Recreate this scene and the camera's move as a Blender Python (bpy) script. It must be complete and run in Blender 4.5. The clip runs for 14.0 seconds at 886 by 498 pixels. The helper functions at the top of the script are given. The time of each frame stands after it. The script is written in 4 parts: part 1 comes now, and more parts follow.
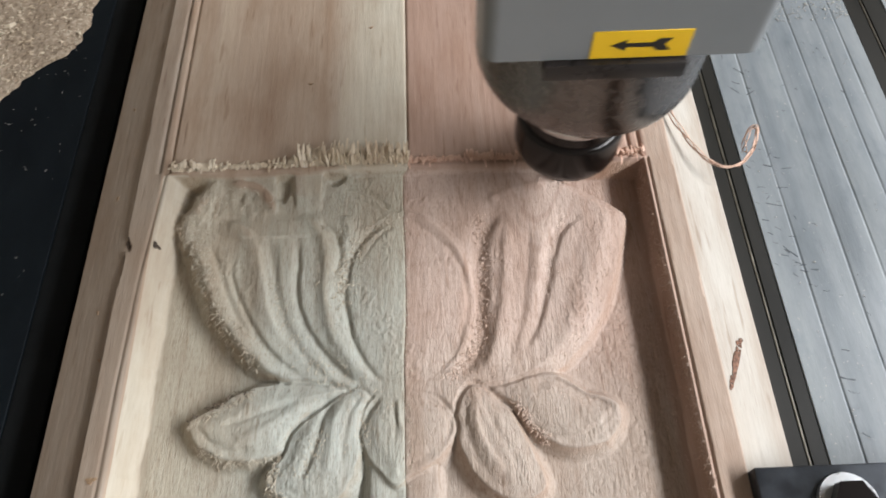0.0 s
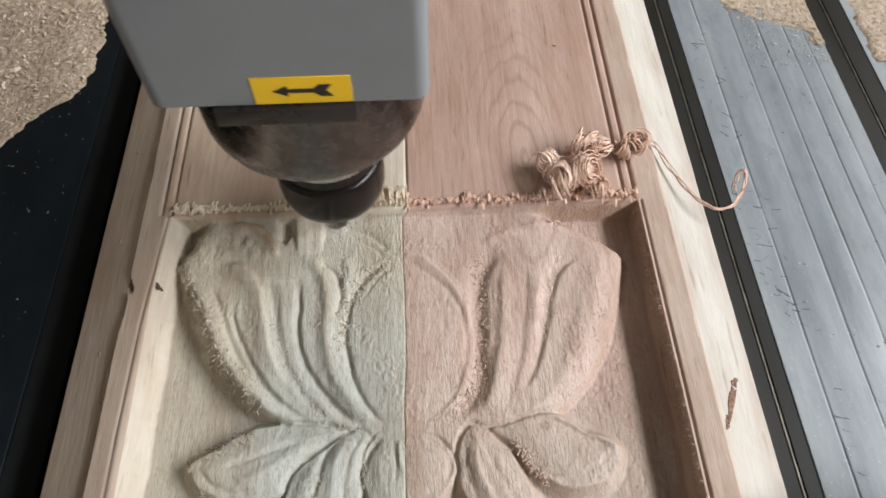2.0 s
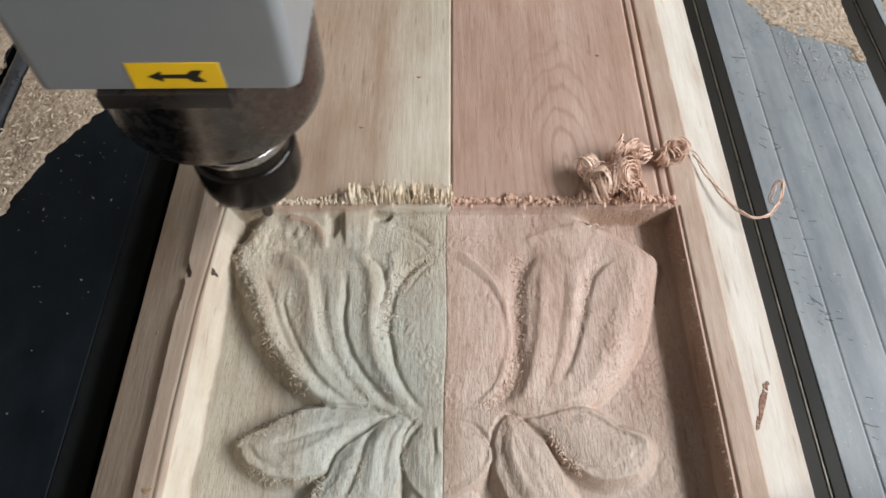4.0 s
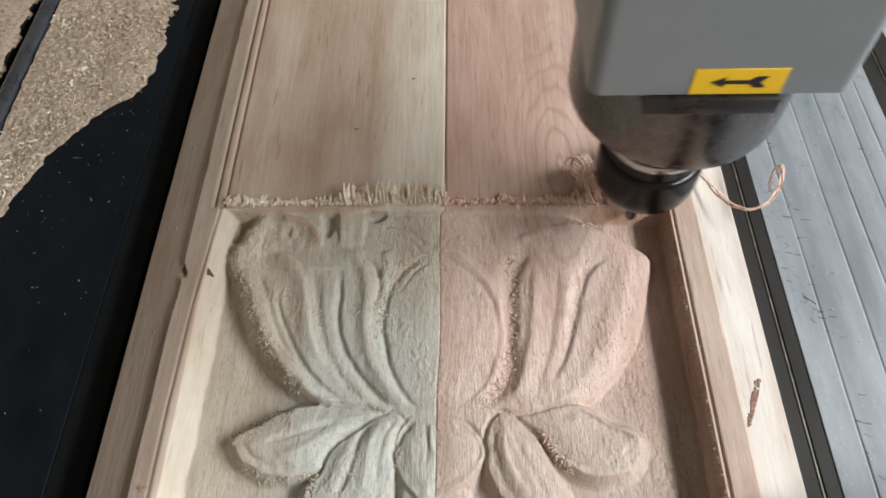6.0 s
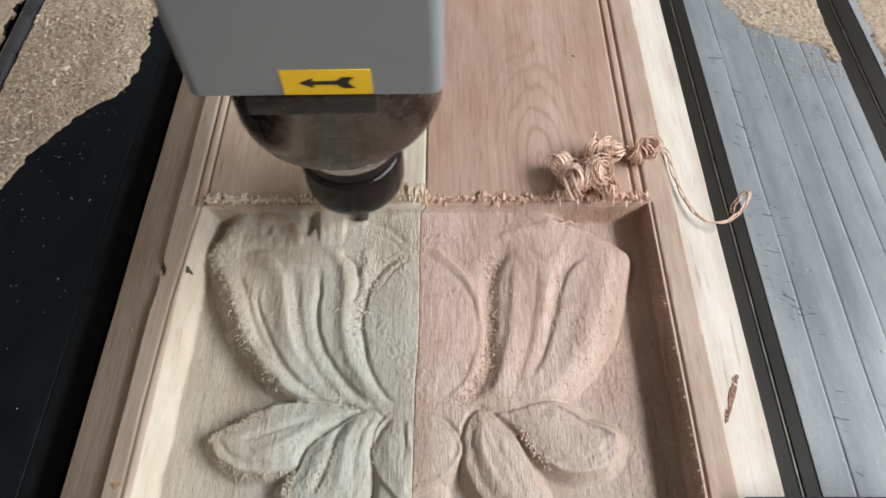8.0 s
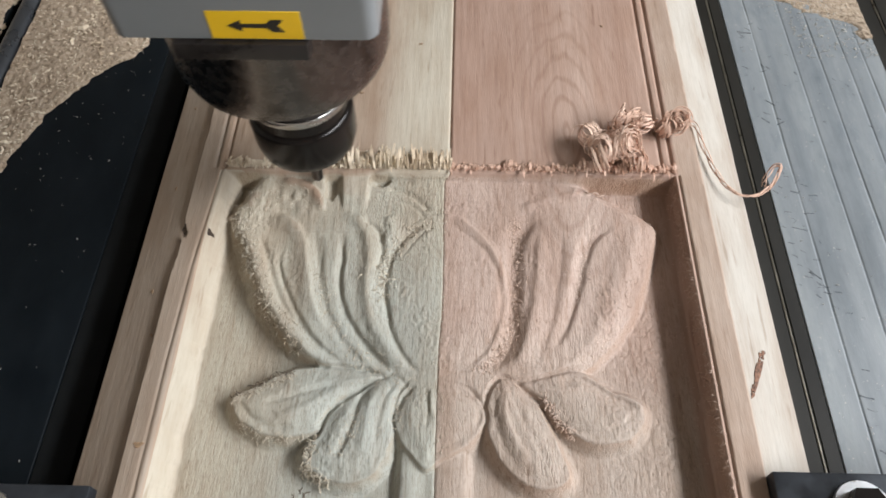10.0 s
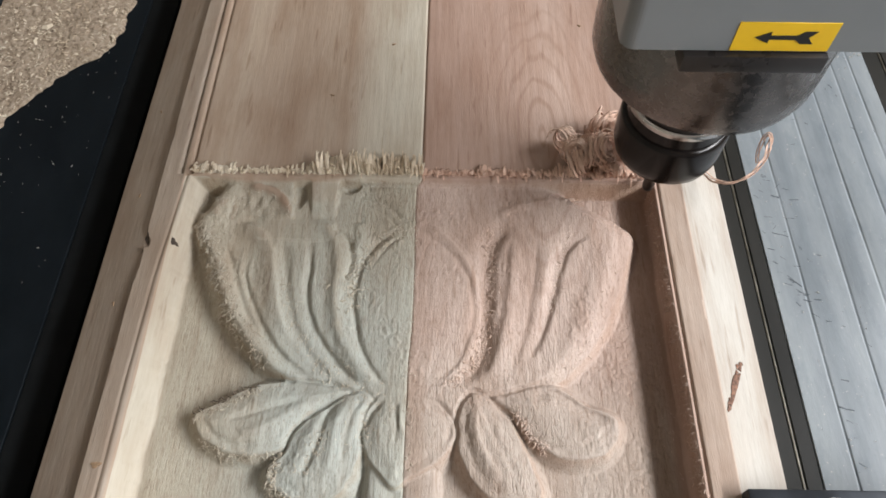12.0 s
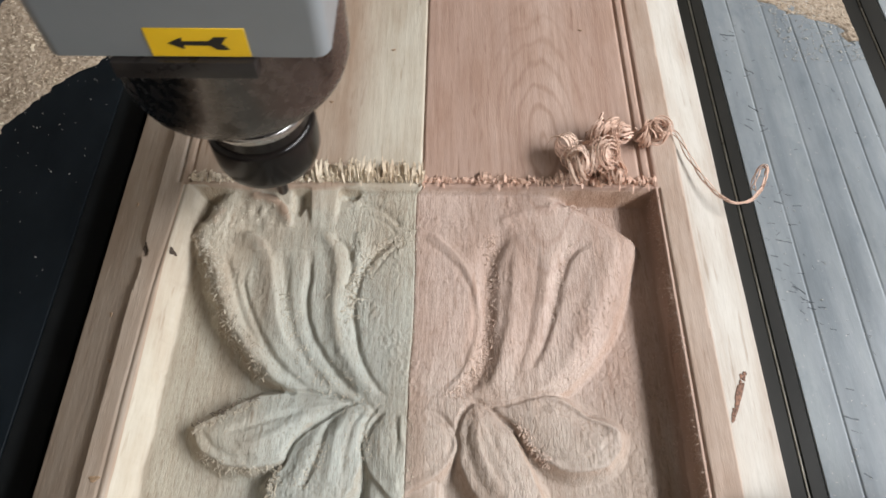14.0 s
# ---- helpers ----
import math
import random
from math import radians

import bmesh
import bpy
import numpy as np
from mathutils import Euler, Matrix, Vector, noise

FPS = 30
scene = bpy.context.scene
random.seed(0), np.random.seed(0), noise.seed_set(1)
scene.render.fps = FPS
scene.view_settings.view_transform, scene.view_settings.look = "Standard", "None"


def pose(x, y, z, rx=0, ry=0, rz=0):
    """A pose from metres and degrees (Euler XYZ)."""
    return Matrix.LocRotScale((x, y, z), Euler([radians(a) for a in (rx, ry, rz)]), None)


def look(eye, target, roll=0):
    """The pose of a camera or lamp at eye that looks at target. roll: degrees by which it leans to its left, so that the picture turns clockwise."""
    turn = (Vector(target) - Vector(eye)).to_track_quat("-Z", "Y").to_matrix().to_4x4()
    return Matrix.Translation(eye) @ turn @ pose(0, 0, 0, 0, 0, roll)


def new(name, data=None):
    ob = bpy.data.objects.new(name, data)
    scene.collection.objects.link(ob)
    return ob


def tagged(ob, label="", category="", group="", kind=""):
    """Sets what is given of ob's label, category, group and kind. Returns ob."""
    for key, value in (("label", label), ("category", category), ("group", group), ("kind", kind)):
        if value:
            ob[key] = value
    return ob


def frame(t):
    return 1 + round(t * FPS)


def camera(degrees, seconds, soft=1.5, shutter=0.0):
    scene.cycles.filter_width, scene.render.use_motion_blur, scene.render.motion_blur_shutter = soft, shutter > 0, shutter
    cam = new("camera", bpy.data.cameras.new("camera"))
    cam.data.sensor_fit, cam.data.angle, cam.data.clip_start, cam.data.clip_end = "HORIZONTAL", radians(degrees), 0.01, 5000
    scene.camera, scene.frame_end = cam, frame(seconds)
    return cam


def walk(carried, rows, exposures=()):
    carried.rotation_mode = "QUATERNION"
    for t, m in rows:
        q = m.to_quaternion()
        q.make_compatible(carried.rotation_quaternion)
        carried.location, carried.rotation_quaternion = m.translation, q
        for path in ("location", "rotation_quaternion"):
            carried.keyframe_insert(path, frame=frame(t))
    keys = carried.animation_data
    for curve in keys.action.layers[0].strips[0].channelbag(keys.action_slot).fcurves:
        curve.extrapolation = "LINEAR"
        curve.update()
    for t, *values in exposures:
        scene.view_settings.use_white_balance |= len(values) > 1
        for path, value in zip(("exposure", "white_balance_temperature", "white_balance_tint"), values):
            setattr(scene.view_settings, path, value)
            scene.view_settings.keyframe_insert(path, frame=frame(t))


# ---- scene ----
cam = camera(62.9, 14.0, 1.7, 0.4)
PATH = [
    (0, (0.014, -0.223, 0.304), (0.028, 0.764, -1.436), -1.5),
    (0.5, (0.007, -0.242, 0.308), (0.001, 0.778, -1.412), -0.6),
    (1, (0.019, -0.236, 0.314), (0.0, 0.796, -1.399), -1.3),
    (1.5, (0.014, -0.226, 0.318), (0.036, 0.842, -1.373), -0.6),
    (2, (0.01, -0.223, 0.311), (0.053, 0.844, -1.38), -0.3),
    (2.5, (0.006, -0.222, 0.307), (0.019, 0.823, -1.398), -0.7),
    (3, (0.008, -0.229, 0.3), (0.033, 0.822, -1.402), 0.9),
    (3.5, (0.003, -0.231, 0.315), (-0.005, 0.833, -1.378), -0.6),
    (4, (0.003, -0.237, 0.32), (-0.034, 0.856, -1.355), -1.8),
    (6.5, (0.013, -0.242, 0.321), (-0.034, 0.863, -1.345), -2.5),
    (7, (0.017, -0.246, 0.318), (-0.027, 0.872, -1.339), -2.4),
    (9.5, (0.015, -0.24, 0.318), (-0.016, 0.847, -1.361), -1.3),
    (10, (0.005, -0.247, 0.311), (-0.035, 0.823, -1.378), -0.8),
    (10.5, (0.005, -0.24, 0.304), (-0.023, 0.823, -1.389), 0.2),
    (11, (0.006, -0.239, 0.309), (-0.019, 0.828, -1.383), 0.0),
    (11.5, (0.015, -0.236, 0.306), (0.005, 0.816, -1.396), 0.5),
    (12, (0.015, -0.234, 0.307), (-0.002, 0.816, -1.394), -0.0),
    (12.5, (0.017, -0.231, 0.304), (0.0, 0.818, -1.399), 0.0),
    (13, (0.016, -0.227, 0.303), (0.005, 0.816, -1.403), 0.2),
    (13.5, (0.018, -0.226, 0.304), (0.002, 0.81, -1.407), -0.2),
    (14, (0.015, -0.228, 0.307), (-0.004, 0.819, -1.397), -0.3),
]
EXPOSURES = [(0.0, 0.0), (0.6, 0.04), (1.2, 0.01), (2.0, -0.04), (3.0, -0.10), (4.2, -0.09), (5.2, 0.0), (6.3, 0.09), (7.2, 0.06), (8.2, -0.04), (9.5, -0.10), (10.2, -0.06), (11.0, -0.02), (12.0, 0.05), (12.8, 0.0), (13.4, -0.06), (14.0, -0.07)]
walk(cam, [(t, look(eye, target, roll)) for t, eye, target, roll in PATH], EXPOSURES)

# ---- light ----
SUN_AZ, SUN_EL = 101.0, 38.0      # degrees from +y towards +x, and above the horizon
world = bpy.data.worlds.new("workshop_sky")
scene.world = world
world.use_nodes = True
wn = world.node_tree.nodes
sky = wn.new("ShaderNodeTexSky")
sky.sky_type, sky.sun_disc = "NISHITA", False
sky.sun_elevation, sky.sun_rotation = radians(SUN_EL), radians(SUN_AZ)
world.node_tree.links.new(sky.outputs[0], wn["Background"].inputs[0])
wn["Background"].inputs[1].default_value = 0.145
sun_data = bpy.data.lights.new("sun", "SUN")
sun_data.energy, sun_data.angle, sun_data.color = 0.25, radians(10), (1.0, 0.98, 0.955)
sun = new("sun", sun_data)
_d = Vector((math.sin(radians(SUN_AZ)) * math.cos(radians(SUN_EL)), math.cos(radians(SUN_AZ)) * math.cos(radians(SUN_EL)), math.sin(radians(SUN_EL))))
sun.matrix_world = look(_d * 3, (0, 0, 0))
# added strip lamp that stands in for daylight from an unseen source at the right
side_strip_light = bpy.data.lights.new("side_strip_light", "AREA")
side_strip_light.shape, side_strip_light.size, side_strip_light.size_y = "RECTANGLE", 2.0, 0.24
side_strip_light.energy, side_strip_light.color = 62.0, (0.985, 1.0, 1.015)
new("side_strip_light", side_strip_light).matrix_world = look((1.44, -0.34, 1.05), (0.0, -0.34, 0.0))


# ---- materials ----
class Mat:
    """A node material with short calls."""

    def __init__(self, name, rough=0.6, metal=0.0):
        self.m = bpy.data.materials.new(name)
        self.m.use_nodes = True
        self.t = self.m.node_tree
        self.b = self.t.nodes["Principled BSDF"]
        self.b.inputs["Roughness"].default_value = rough
        self.b.inputs["Metallic"].default_value = metal
        self.co = self.node("ShaderNodeTexCoord").outputs["Object"]

    def node(self, kind, **kw):
        n = self.t.nodes.new(kind)
        for k, v in kw.items():
            n.inputs[k].default_value = v
        return n

    def link(self, a, b):
        self.t.links.new(a, b)

    def noise(self, scale, stretch=(1, 1, 1), detail=3.0, rough=0.6, turn=0.0, shift=(0, 0, 0)):
        mp = self.node("ShaderNodeMapping")
        mp.inputs["Scale"].default_value = stretch
        mp.inputs["Rotation"].default_value = (0, 0, turn)
        mp.inputs["Location"].default_value = shift
        self.link(self.co, mp.inputs["Vector"])
        n = self.node("ShaderNodeTexNoise", Scale=scale, Detail=detail, Roughness=rough)
        self.link(mp.outputs[0], n.inputs["Vector"])
        return n.outputs["Fac"]

    def ramp(self, fac, stops):
        r = self.node("ShaderNodeValToRGB")
        el = r.color_ramp.elements
        while len(el) < len(stops):
            el.new(0.5)
        for e, (p, c) in zip(el, stops):
            e.position, e.color = p, (*c, 1) if len(c) == 3 else c
        self.link(fac, r.inputs[0])
        return r.outputs["Color"]

    def mix(self, fac, a, b, how="MIX"):
        n = self.t.nodes.new("ShaderNodeMix")
        n.data_type, n.blend_type = "RGBA", how
        for sock, v in ((n.inputs[0], fac), (n.inputs[6], a), (n.inputs[7], b)):
            if hasattr(v, "is_output"):
                self.link(v, sock)
            else:
                sock.default_value = v if isinstance(v, (int, float)) else (*v, 1)
        return n.outputs[2]

    def math(self, op, a, b=0.0):
        n = self.t.nodes.new("ShaderNodeMath")
        n.operation = op
        for sock, v in zip(n.inputs, (a, b)):
            if hasattr(v, "is_output"):
                self.link(v, sock)
            else:
                sock.default_value = v
        return n.outputs[0]

    def axis(self, i):
        s = self.node("ShaderNodeSeparateXYZ")
        self.link(self.co, s.inputs[0])
        return s.outputs[i]

    def bump(self, height, strength, dist):
        n = self.node("ShaderNodeBump", Strength=strength, Distance=dist)
        self.link(height, n.inputs["Height"])
        self.link(n.outputs[0], self.b.inputs["Normal"])

    def colour(self, c):
        if hasattr(c, "is_output"):
            self.link(c, self.b.inputs["Base Color"])
        else:
            self.b.inputs["Base Color"].default_value = (*c, 1)
        return self

    def rough(self, c):
        self.link(c, self.b.inputs["Roughness"])


def wood(name, tones, band=None, grain=0.5, arch=False, milled=None, margin=None):
    """Planed or milled wood with the grain along y. tones: dark, middle, light. band: x, width, tone, strength, wobble
    and lean with depth of a paler tone (sapwood on the pale board) on the side towards +x; with lean it also pales the
    hollow's left wall where light strikes it.
    """
    m = Mat(name, 0.66)
    broad = m.noise(22, (1, 0.10, 1), 4, 0.55)
    fine = m.noise(520, (1, 0.06, 1), 3, 0.7)
    pores = m.noise(1700, (1, 0.11, 1), 2, 0.55)
    fuzz = m.noise(1150, (1, 0.35, 1), 3, 0.65)
    blot = m.noise(9, (1, 0.6, 1), 3, 0.5, 0, (3.1, 0, 0))
    deep = m.node("ShaderNodeClamp")
    m.link(m.math("MULTIPLY", m.math("ADD", m.axis(2), 0.0012), -700.0), deep.inputs[0])
    worm = m.math("ABSOLUTE", m.math("SUBTRACT", m.noise(460, (1, 0.26, 0.5), 1.0, 0.5, 0.06), 0.5))
    inner = m.node("ShaderNodeClamp")
    m.link(m.math("MULTIPLY", m.math("SUBTRACT", 0.1185, m.math("ABSOLUTE", m.axis(0))), 250.0), inner.inputs[0])
    within = m.node("ShaderNodeClamp")
    m.link(m.math("MULTIPLY", m.math("SUBTRACT", 0.1264, m.math("ABSOLUTE", m.axis(0))), 900.0), within.inputs[0])
    deep = m.math("MULTIPLY", deep.outputs[0], inner.outputs[0])   # milled end grain, inside the hollow
    c = m.ramp(broad, [(0.28, tones[0]), (0.5, tones[1]), (0.72, tones[2])])
    if margin:
        out = m.node("ShaderNodeClamp")
        m.link(m.math("MULTIPLY", m.math("SUBTRACT", m.math("ABSOLUTE", m.axis(0)), margin[0]), 1500.0), out.inputs[0])
        c = m.mix(m.math("MULTIPLY", out.outputs[0], 0.8), c, m.mix(m.math("SUBTRACT", 1.0, m.noise(22, (1, 0.10, 1), 3, 0.5)), margin[1], margin[2]))
    if band:
        x0, w, tone, much, wobble, lean = band
        wob = m.math("ADD", m.axis(0), m.math("MULTIPLY", m.math("SUBTRACT", blot, 0.5), wobble))
        wob = m.math("SUBTRACT", wob, m.math("MULTIPLY", m.math("MULTIPLY", m.axis(2), within.outputs[0]), lean))
        # paints the hollow's left wall pale, since that slope faces the light
        if lean:
            lip = m.node("ShaderNodeClamp")
            m.link(m.math("MULTIPLY", m.math("SUBTRACT", -0.111, m.axis(0)), 250.0), lip.inputs[0])
            near = m.node("ShaderNodeClamp")
            m.link(m.math("MULTIPLY", m.axis(1), -900.0), near.inputs[0])
            shift = m.math("MULTIPLY", m.math("MULTIPLY", lip.outputs[0], near.outputs[0]), within.outputs[0])
            wob = m.math("ADD", wob, m.math("MULTIPLY", shift, 0.16))
        cl = m.node("ShaderNodeClamp")
        m.link(m.math("MULTIPLY", m.math("SUBTRACT", wob, x0), 1.0 / w), cl.inputs[0])
        c = m.mix(cl.outputs[0], c, m.mix(much, c, tone))
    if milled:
        # cuts across the fibres are fuzzy and pale, clean side cuts are tinted warm by slope
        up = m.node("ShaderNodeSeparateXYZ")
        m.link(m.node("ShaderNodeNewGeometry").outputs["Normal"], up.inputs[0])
        # the warm slope tint also stands in for brown bounced shade on the walls
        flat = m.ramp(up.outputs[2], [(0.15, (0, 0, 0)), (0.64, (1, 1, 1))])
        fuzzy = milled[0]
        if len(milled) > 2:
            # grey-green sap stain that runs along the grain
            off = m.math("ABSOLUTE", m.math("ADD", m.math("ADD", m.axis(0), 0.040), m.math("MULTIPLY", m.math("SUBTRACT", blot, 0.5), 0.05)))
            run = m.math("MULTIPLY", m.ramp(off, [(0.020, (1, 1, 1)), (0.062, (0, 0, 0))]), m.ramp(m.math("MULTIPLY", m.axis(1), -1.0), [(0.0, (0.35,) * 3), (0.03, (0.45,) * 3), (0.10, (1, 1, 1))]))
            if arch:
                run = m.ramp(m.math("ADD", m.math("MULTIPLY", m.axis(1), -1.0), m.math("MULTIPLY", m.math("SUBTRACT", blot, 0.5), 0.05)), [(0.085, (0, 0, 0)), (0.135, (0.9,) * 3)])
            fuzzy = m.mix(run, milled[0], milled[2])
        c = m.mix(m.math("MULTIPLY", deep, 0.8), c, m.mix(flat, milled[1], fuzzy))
    if arch:
        # flame figure of a flat-sawn board
        dx = m.math("SUBTRACT", m.axis(0), 0.066)
        dy = m.math("MULTIPLY", m.math("SUBTRACT", m.axis(1), 0.030), 0.32)
        d = m.math("SQRT", m.math("ADD", m.math("MULTIPLY", dx, dx), m.math("MULTIPLY", dy, dy)))
        d = m.math("ADD", d, m.math("MULTIPLY", m.noise(38, (1, 0.3, 1), 3, 0.6), 0.012))
        ring = m.math("SINE", m.math("MULTIPLY", d, 1050.0))
        fade = m.ramp(d, [(0.004, (1, 1, 1)), (0.055, (0, 0, 0))])
        c = m.mix(m.math("MULTIPLY", fade, 0.75), c, m.mix(1.0, c, m.ramp(ring, [(0.45, (1, 1, 1)), (1.0, (0.70, 0.62, 0.58))]), "MULTIPLY"))
    c = m.mix(grain * 0.7, c, m.ramp(fine, [(0.3, (0.6, 0.55, 0.5)), (0.62, (1, 1, 1))]), "MULTIPLY")
    c = m.mix(m.math("ADD", m.math("MULTIPLY", deep, 0.35), 0.12), c, m.ramp(pores, [(0.33, (0.5, 0.42, 0.36)), (0.45, (1, 1, 1))]), "MULTIPLY")
    streak = m.noise(75, (1, 0.035, 1), 4, 0.65)
    c = m.mix(0.45, c, m.ramp(streak, [(0.36, (0.80, 0.72, 0.66)), (0.54, (1, 1, 1)), (0.7, (1.05, 1.06, 1.06))]), "MULTIPLY")
    c = m.mix(m.math("MULTIPLY", deep, 0.28), c, m.ramp(fuzz, [(0.33, (0.62, 0.54, 0.48)), (0.46, (1, 1, 1)), (0.72, (1.12, 1.12, 1.12))]), "MULTIPLY")
    patchy = m.math("MULTIPLY", deep, m.ramp(blot, [(0.42, (0.0,) * 3), (0.60, (1.0,) * 3)]))
    c = m.mix(m.math("MULTIPLY", patchy, 0.28), c, m.ramp(worm, [(0.008, (0.60, 0.50, 0.43)), (0.034, (1, 1, 1)), (0.10, (1.05, 1.05, 1.05))]), "MULTIPLY")
    dash = m.noise(300, (1, 0.10, 1), 2, 0.5, 0.03, (7, 2, 0))
    c = m.mix(0.6, c, m.ramp(dash, [(0.27, (0.62, 0.52, 0.45)), (0.36, (1, 1, 1))]), "MULTIPLY")
    cloud = m.noise(26, (1, 0.16, 1), 5, 0.7, 0.12, (1, 4, 0))
    c = m.mix(0.55, c, m.ramp(cloud, [(0.34, (0.76, 0.68, 0.62)), (0.52, (1, 1, 1)), (0.70, (1.07, 1.07, 1.06))]), "MULTIPLY")
    soft = m.noise(48, (1, 0.35, 1), 4, 0.6, 0.25, (5, 1, 0))
    c = m.mix(0.6, c, m.ramp(soft, [(0.33, (0.80, 0.72, 0.66)), (0.55, (1, 1, 1)), (0.72, (1.06, 1.06, 1.06))]), "MULTIPLY")
    c = m.mix(0.6, c, m.ramp(blot, [(0.3, (0.80, 0.78, 0.76)), (0.7, (1.06, 1.05, 1.03))]), "MULTIPLY")
    m.colour(c)
    m.rough(m.ramp(fine, [(0.3, (0.78,) * 3), (0.7, (0.6,) * 3)]))
    rough = m.math("ADD", m.math("MULTIPLY", fuzz, m.math("MULTIPLY", deep, 1.0)), m.math("ADD", m.math("MULTIPLY", fine, 0.7), m.math("MULTIPLY", pores, 0.5)))
    ripple = m.noise(820, (1, 0.10, 0.4), 2, 0.55, 0.05)
    rough = m.math("ADD", rough, m.math("MULTIPLY", deep, m.math("MULTIPLY", ripple, 0.9)))
    rough = m.math("ADD", rough, m.math("MULTIPLY", patchy, m.ramp(worm, [(0.006, (0, 0, 0)), (0.060, (0.75,) * 3)])))
    m.bump(rough, 0.5, 0.0005)
    return m.m


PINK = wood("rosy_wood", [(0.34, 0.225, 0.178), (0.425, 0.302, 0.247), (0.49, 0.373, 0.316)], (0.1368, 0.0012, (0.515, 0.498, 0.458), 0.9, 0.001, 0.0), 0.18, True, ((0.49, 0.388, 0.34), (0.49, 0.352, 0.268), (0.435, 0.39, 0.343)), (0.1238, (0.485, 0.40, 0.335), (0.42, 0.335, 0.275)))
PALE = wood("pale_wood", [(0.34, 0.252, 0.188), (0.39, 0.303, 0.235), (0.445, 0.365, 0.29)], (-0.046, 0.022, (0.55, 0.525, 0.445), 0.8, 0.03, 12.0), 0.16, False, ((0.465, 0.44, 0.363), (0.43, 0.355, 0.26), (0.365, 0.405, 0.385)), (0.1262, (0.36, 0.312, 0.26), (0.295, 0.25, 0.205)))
SHAVE_PALE = wood("pale_shaving_wood", [(0.66, 0.56, 0.42), (0.75, 0.67, 0.54), (0.82, 0.77, 0.66)], None, 0.2)
TORN_PALE = wood("pale_torn_wood", [(0.50, 0.46, 0.375), (0.58, 0.545, 0.46), (0.65, 0.62, 0.54)], None, 0.2)
TORN_PINK = wood("rosy_torn_wood", [(0.52, 0.39, 0.32), (0.60, 0.47, 0.40), (0.66, 0.54, 0.47)], None, 0.2)
SHAVE_PINK = wood("rosy_shaving_wood", [(0.60, 0.395, 0.31), (0.70, 0.495, 0.40), (0.80, 0.62, 0.52)], None, 0.2)


def dark_sheet():
    m = Mat("black_bed_sheet", 0.42)
    n = m.noise(60, (1, 0.4, 1), 5, 0.65)
    dust = m.noise(900, (1, 1, 1), 2, 0.5)
    m.b.inputs["Specular IOR Level"].default_value = 0.08
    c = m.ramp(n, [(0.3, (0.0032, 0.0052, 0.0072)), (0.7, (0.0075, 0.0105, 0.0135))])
    c = m.mix(m.ramp(dust, [(0.80, (0, 0, 0)), (0.86, (1, 1, 1))]), c, (0.16, 0.165, 0.17))
    m.colour(c)
    m.rough(m.ramp(n, [(0.3, (0.45,) * 3), (0.7, (0.65,) * 3)]))
    m.bump(n, 0.15, 0.001)
    return m.m


def grey_sheet():
    m = Mat("grey_plastic_bed", 0.42)
    n = m.noise(18, (1, 0.25, 1), 5, 0.6)
    f = m.noise(240, (1, 0.2, 1), 4, 0.7)
    dust = m.noise(700, (1, 1, 1), 2, 0.5)
    c = m.ramp(n, [(0.3, (0.158, 0.180, 0.196)), (0.55, (0.212, 0.235, 0.250)), (0.75, (0.255, 0.276, 0.288))])
    spots = m.noise(90, (1, 0.5, 1), 4, 0.65, 0.0, (2, 3, 0))
    c = m.mix(0.6, c, m.ramp(spots, [(0.30, (0.72, 0.76, 0.80)), (0.45, (1, 1, 1)), (0.75, (1.06, 1.06, 1.05))]), "MULTIPLY")
    lanes = m.noise(70, (1, 0.03, 1), 3, 0.6, 0.0, (1, 0, 0))
    c = m.mix(0.7, c, m.ramp(lanes, [(0.36, (0.76, 0.79, 0.82)), (0.5, (0.97, 0.97, 0.98)), (0.66, (1.12, 1.12, 1.10))]), "MULTIPLY")
    c = m.mix(0.5, c, m.ramp(f, [(0.3, (0.75, 0.76, 0.78)), (0.7, (1.08, 1.08, 1.08))]), "MULTIPLY")
    c = m.mix(m.ramp(dust, [(0.71, (0, 0, 0)), (0.78, (0.7, 0.7, 0.7))]), c, (0.5, 0.47, 0.42))
    m.colour(c)
    m.rough(m.ramp(n, [(0.3, (0.34,) * 3), (0.7, (0.52,) * 3)]))
    m.bump(f, 0.2, 0.0006)
    return m.m


def plain(name, c, rough, metal=0.0, vary=0.15, scale=60, bump=0.0, stretch=(1, 1, 1)):
    m = Mat(name, rough, metal)
    n = m.noise(scale, stretch, 4, 0.6)
    m.colour(m.mix(1.0, c, m.ramp(n, [(0.3, (1 - vary,) * 3), (0.7, (1 + vary,) * 3)]), "MULTIPLY"))
    m.rough(m.ramp(n, [(0.3, (max(rough - 0.08, 0.02),) * 3), (0.7, (min(rough + 0.1, 1),) * 3)]))
    if bump:
        m.bump(n, bump, 0.0005)
    return m.m


def sawdust_mat():
    m = Mat("sawdust", 0.9)
    n = m.noise(330, (1, 1, 1), 4, 0.7)
    big = m.noise(30, (1, 1, 1), 3, 0.6)
    c = m.ramp(n, [(0.3, (0.12, 0.085, 0.055)), (0.46, (0.34, 0.27, 0.20)), (0.7, (0.48, 0.405, 0.325))])
    c = m.mix(0.6, c, m.ramp(big, [(0.3, (0.8, 0.77, 0.74)), (0.7, (1.05, 1.04, 1.02))]), "MULTIPLY")
    m.colour(c)
    m.bump(n, 0.7, 0.002)
    return m.m


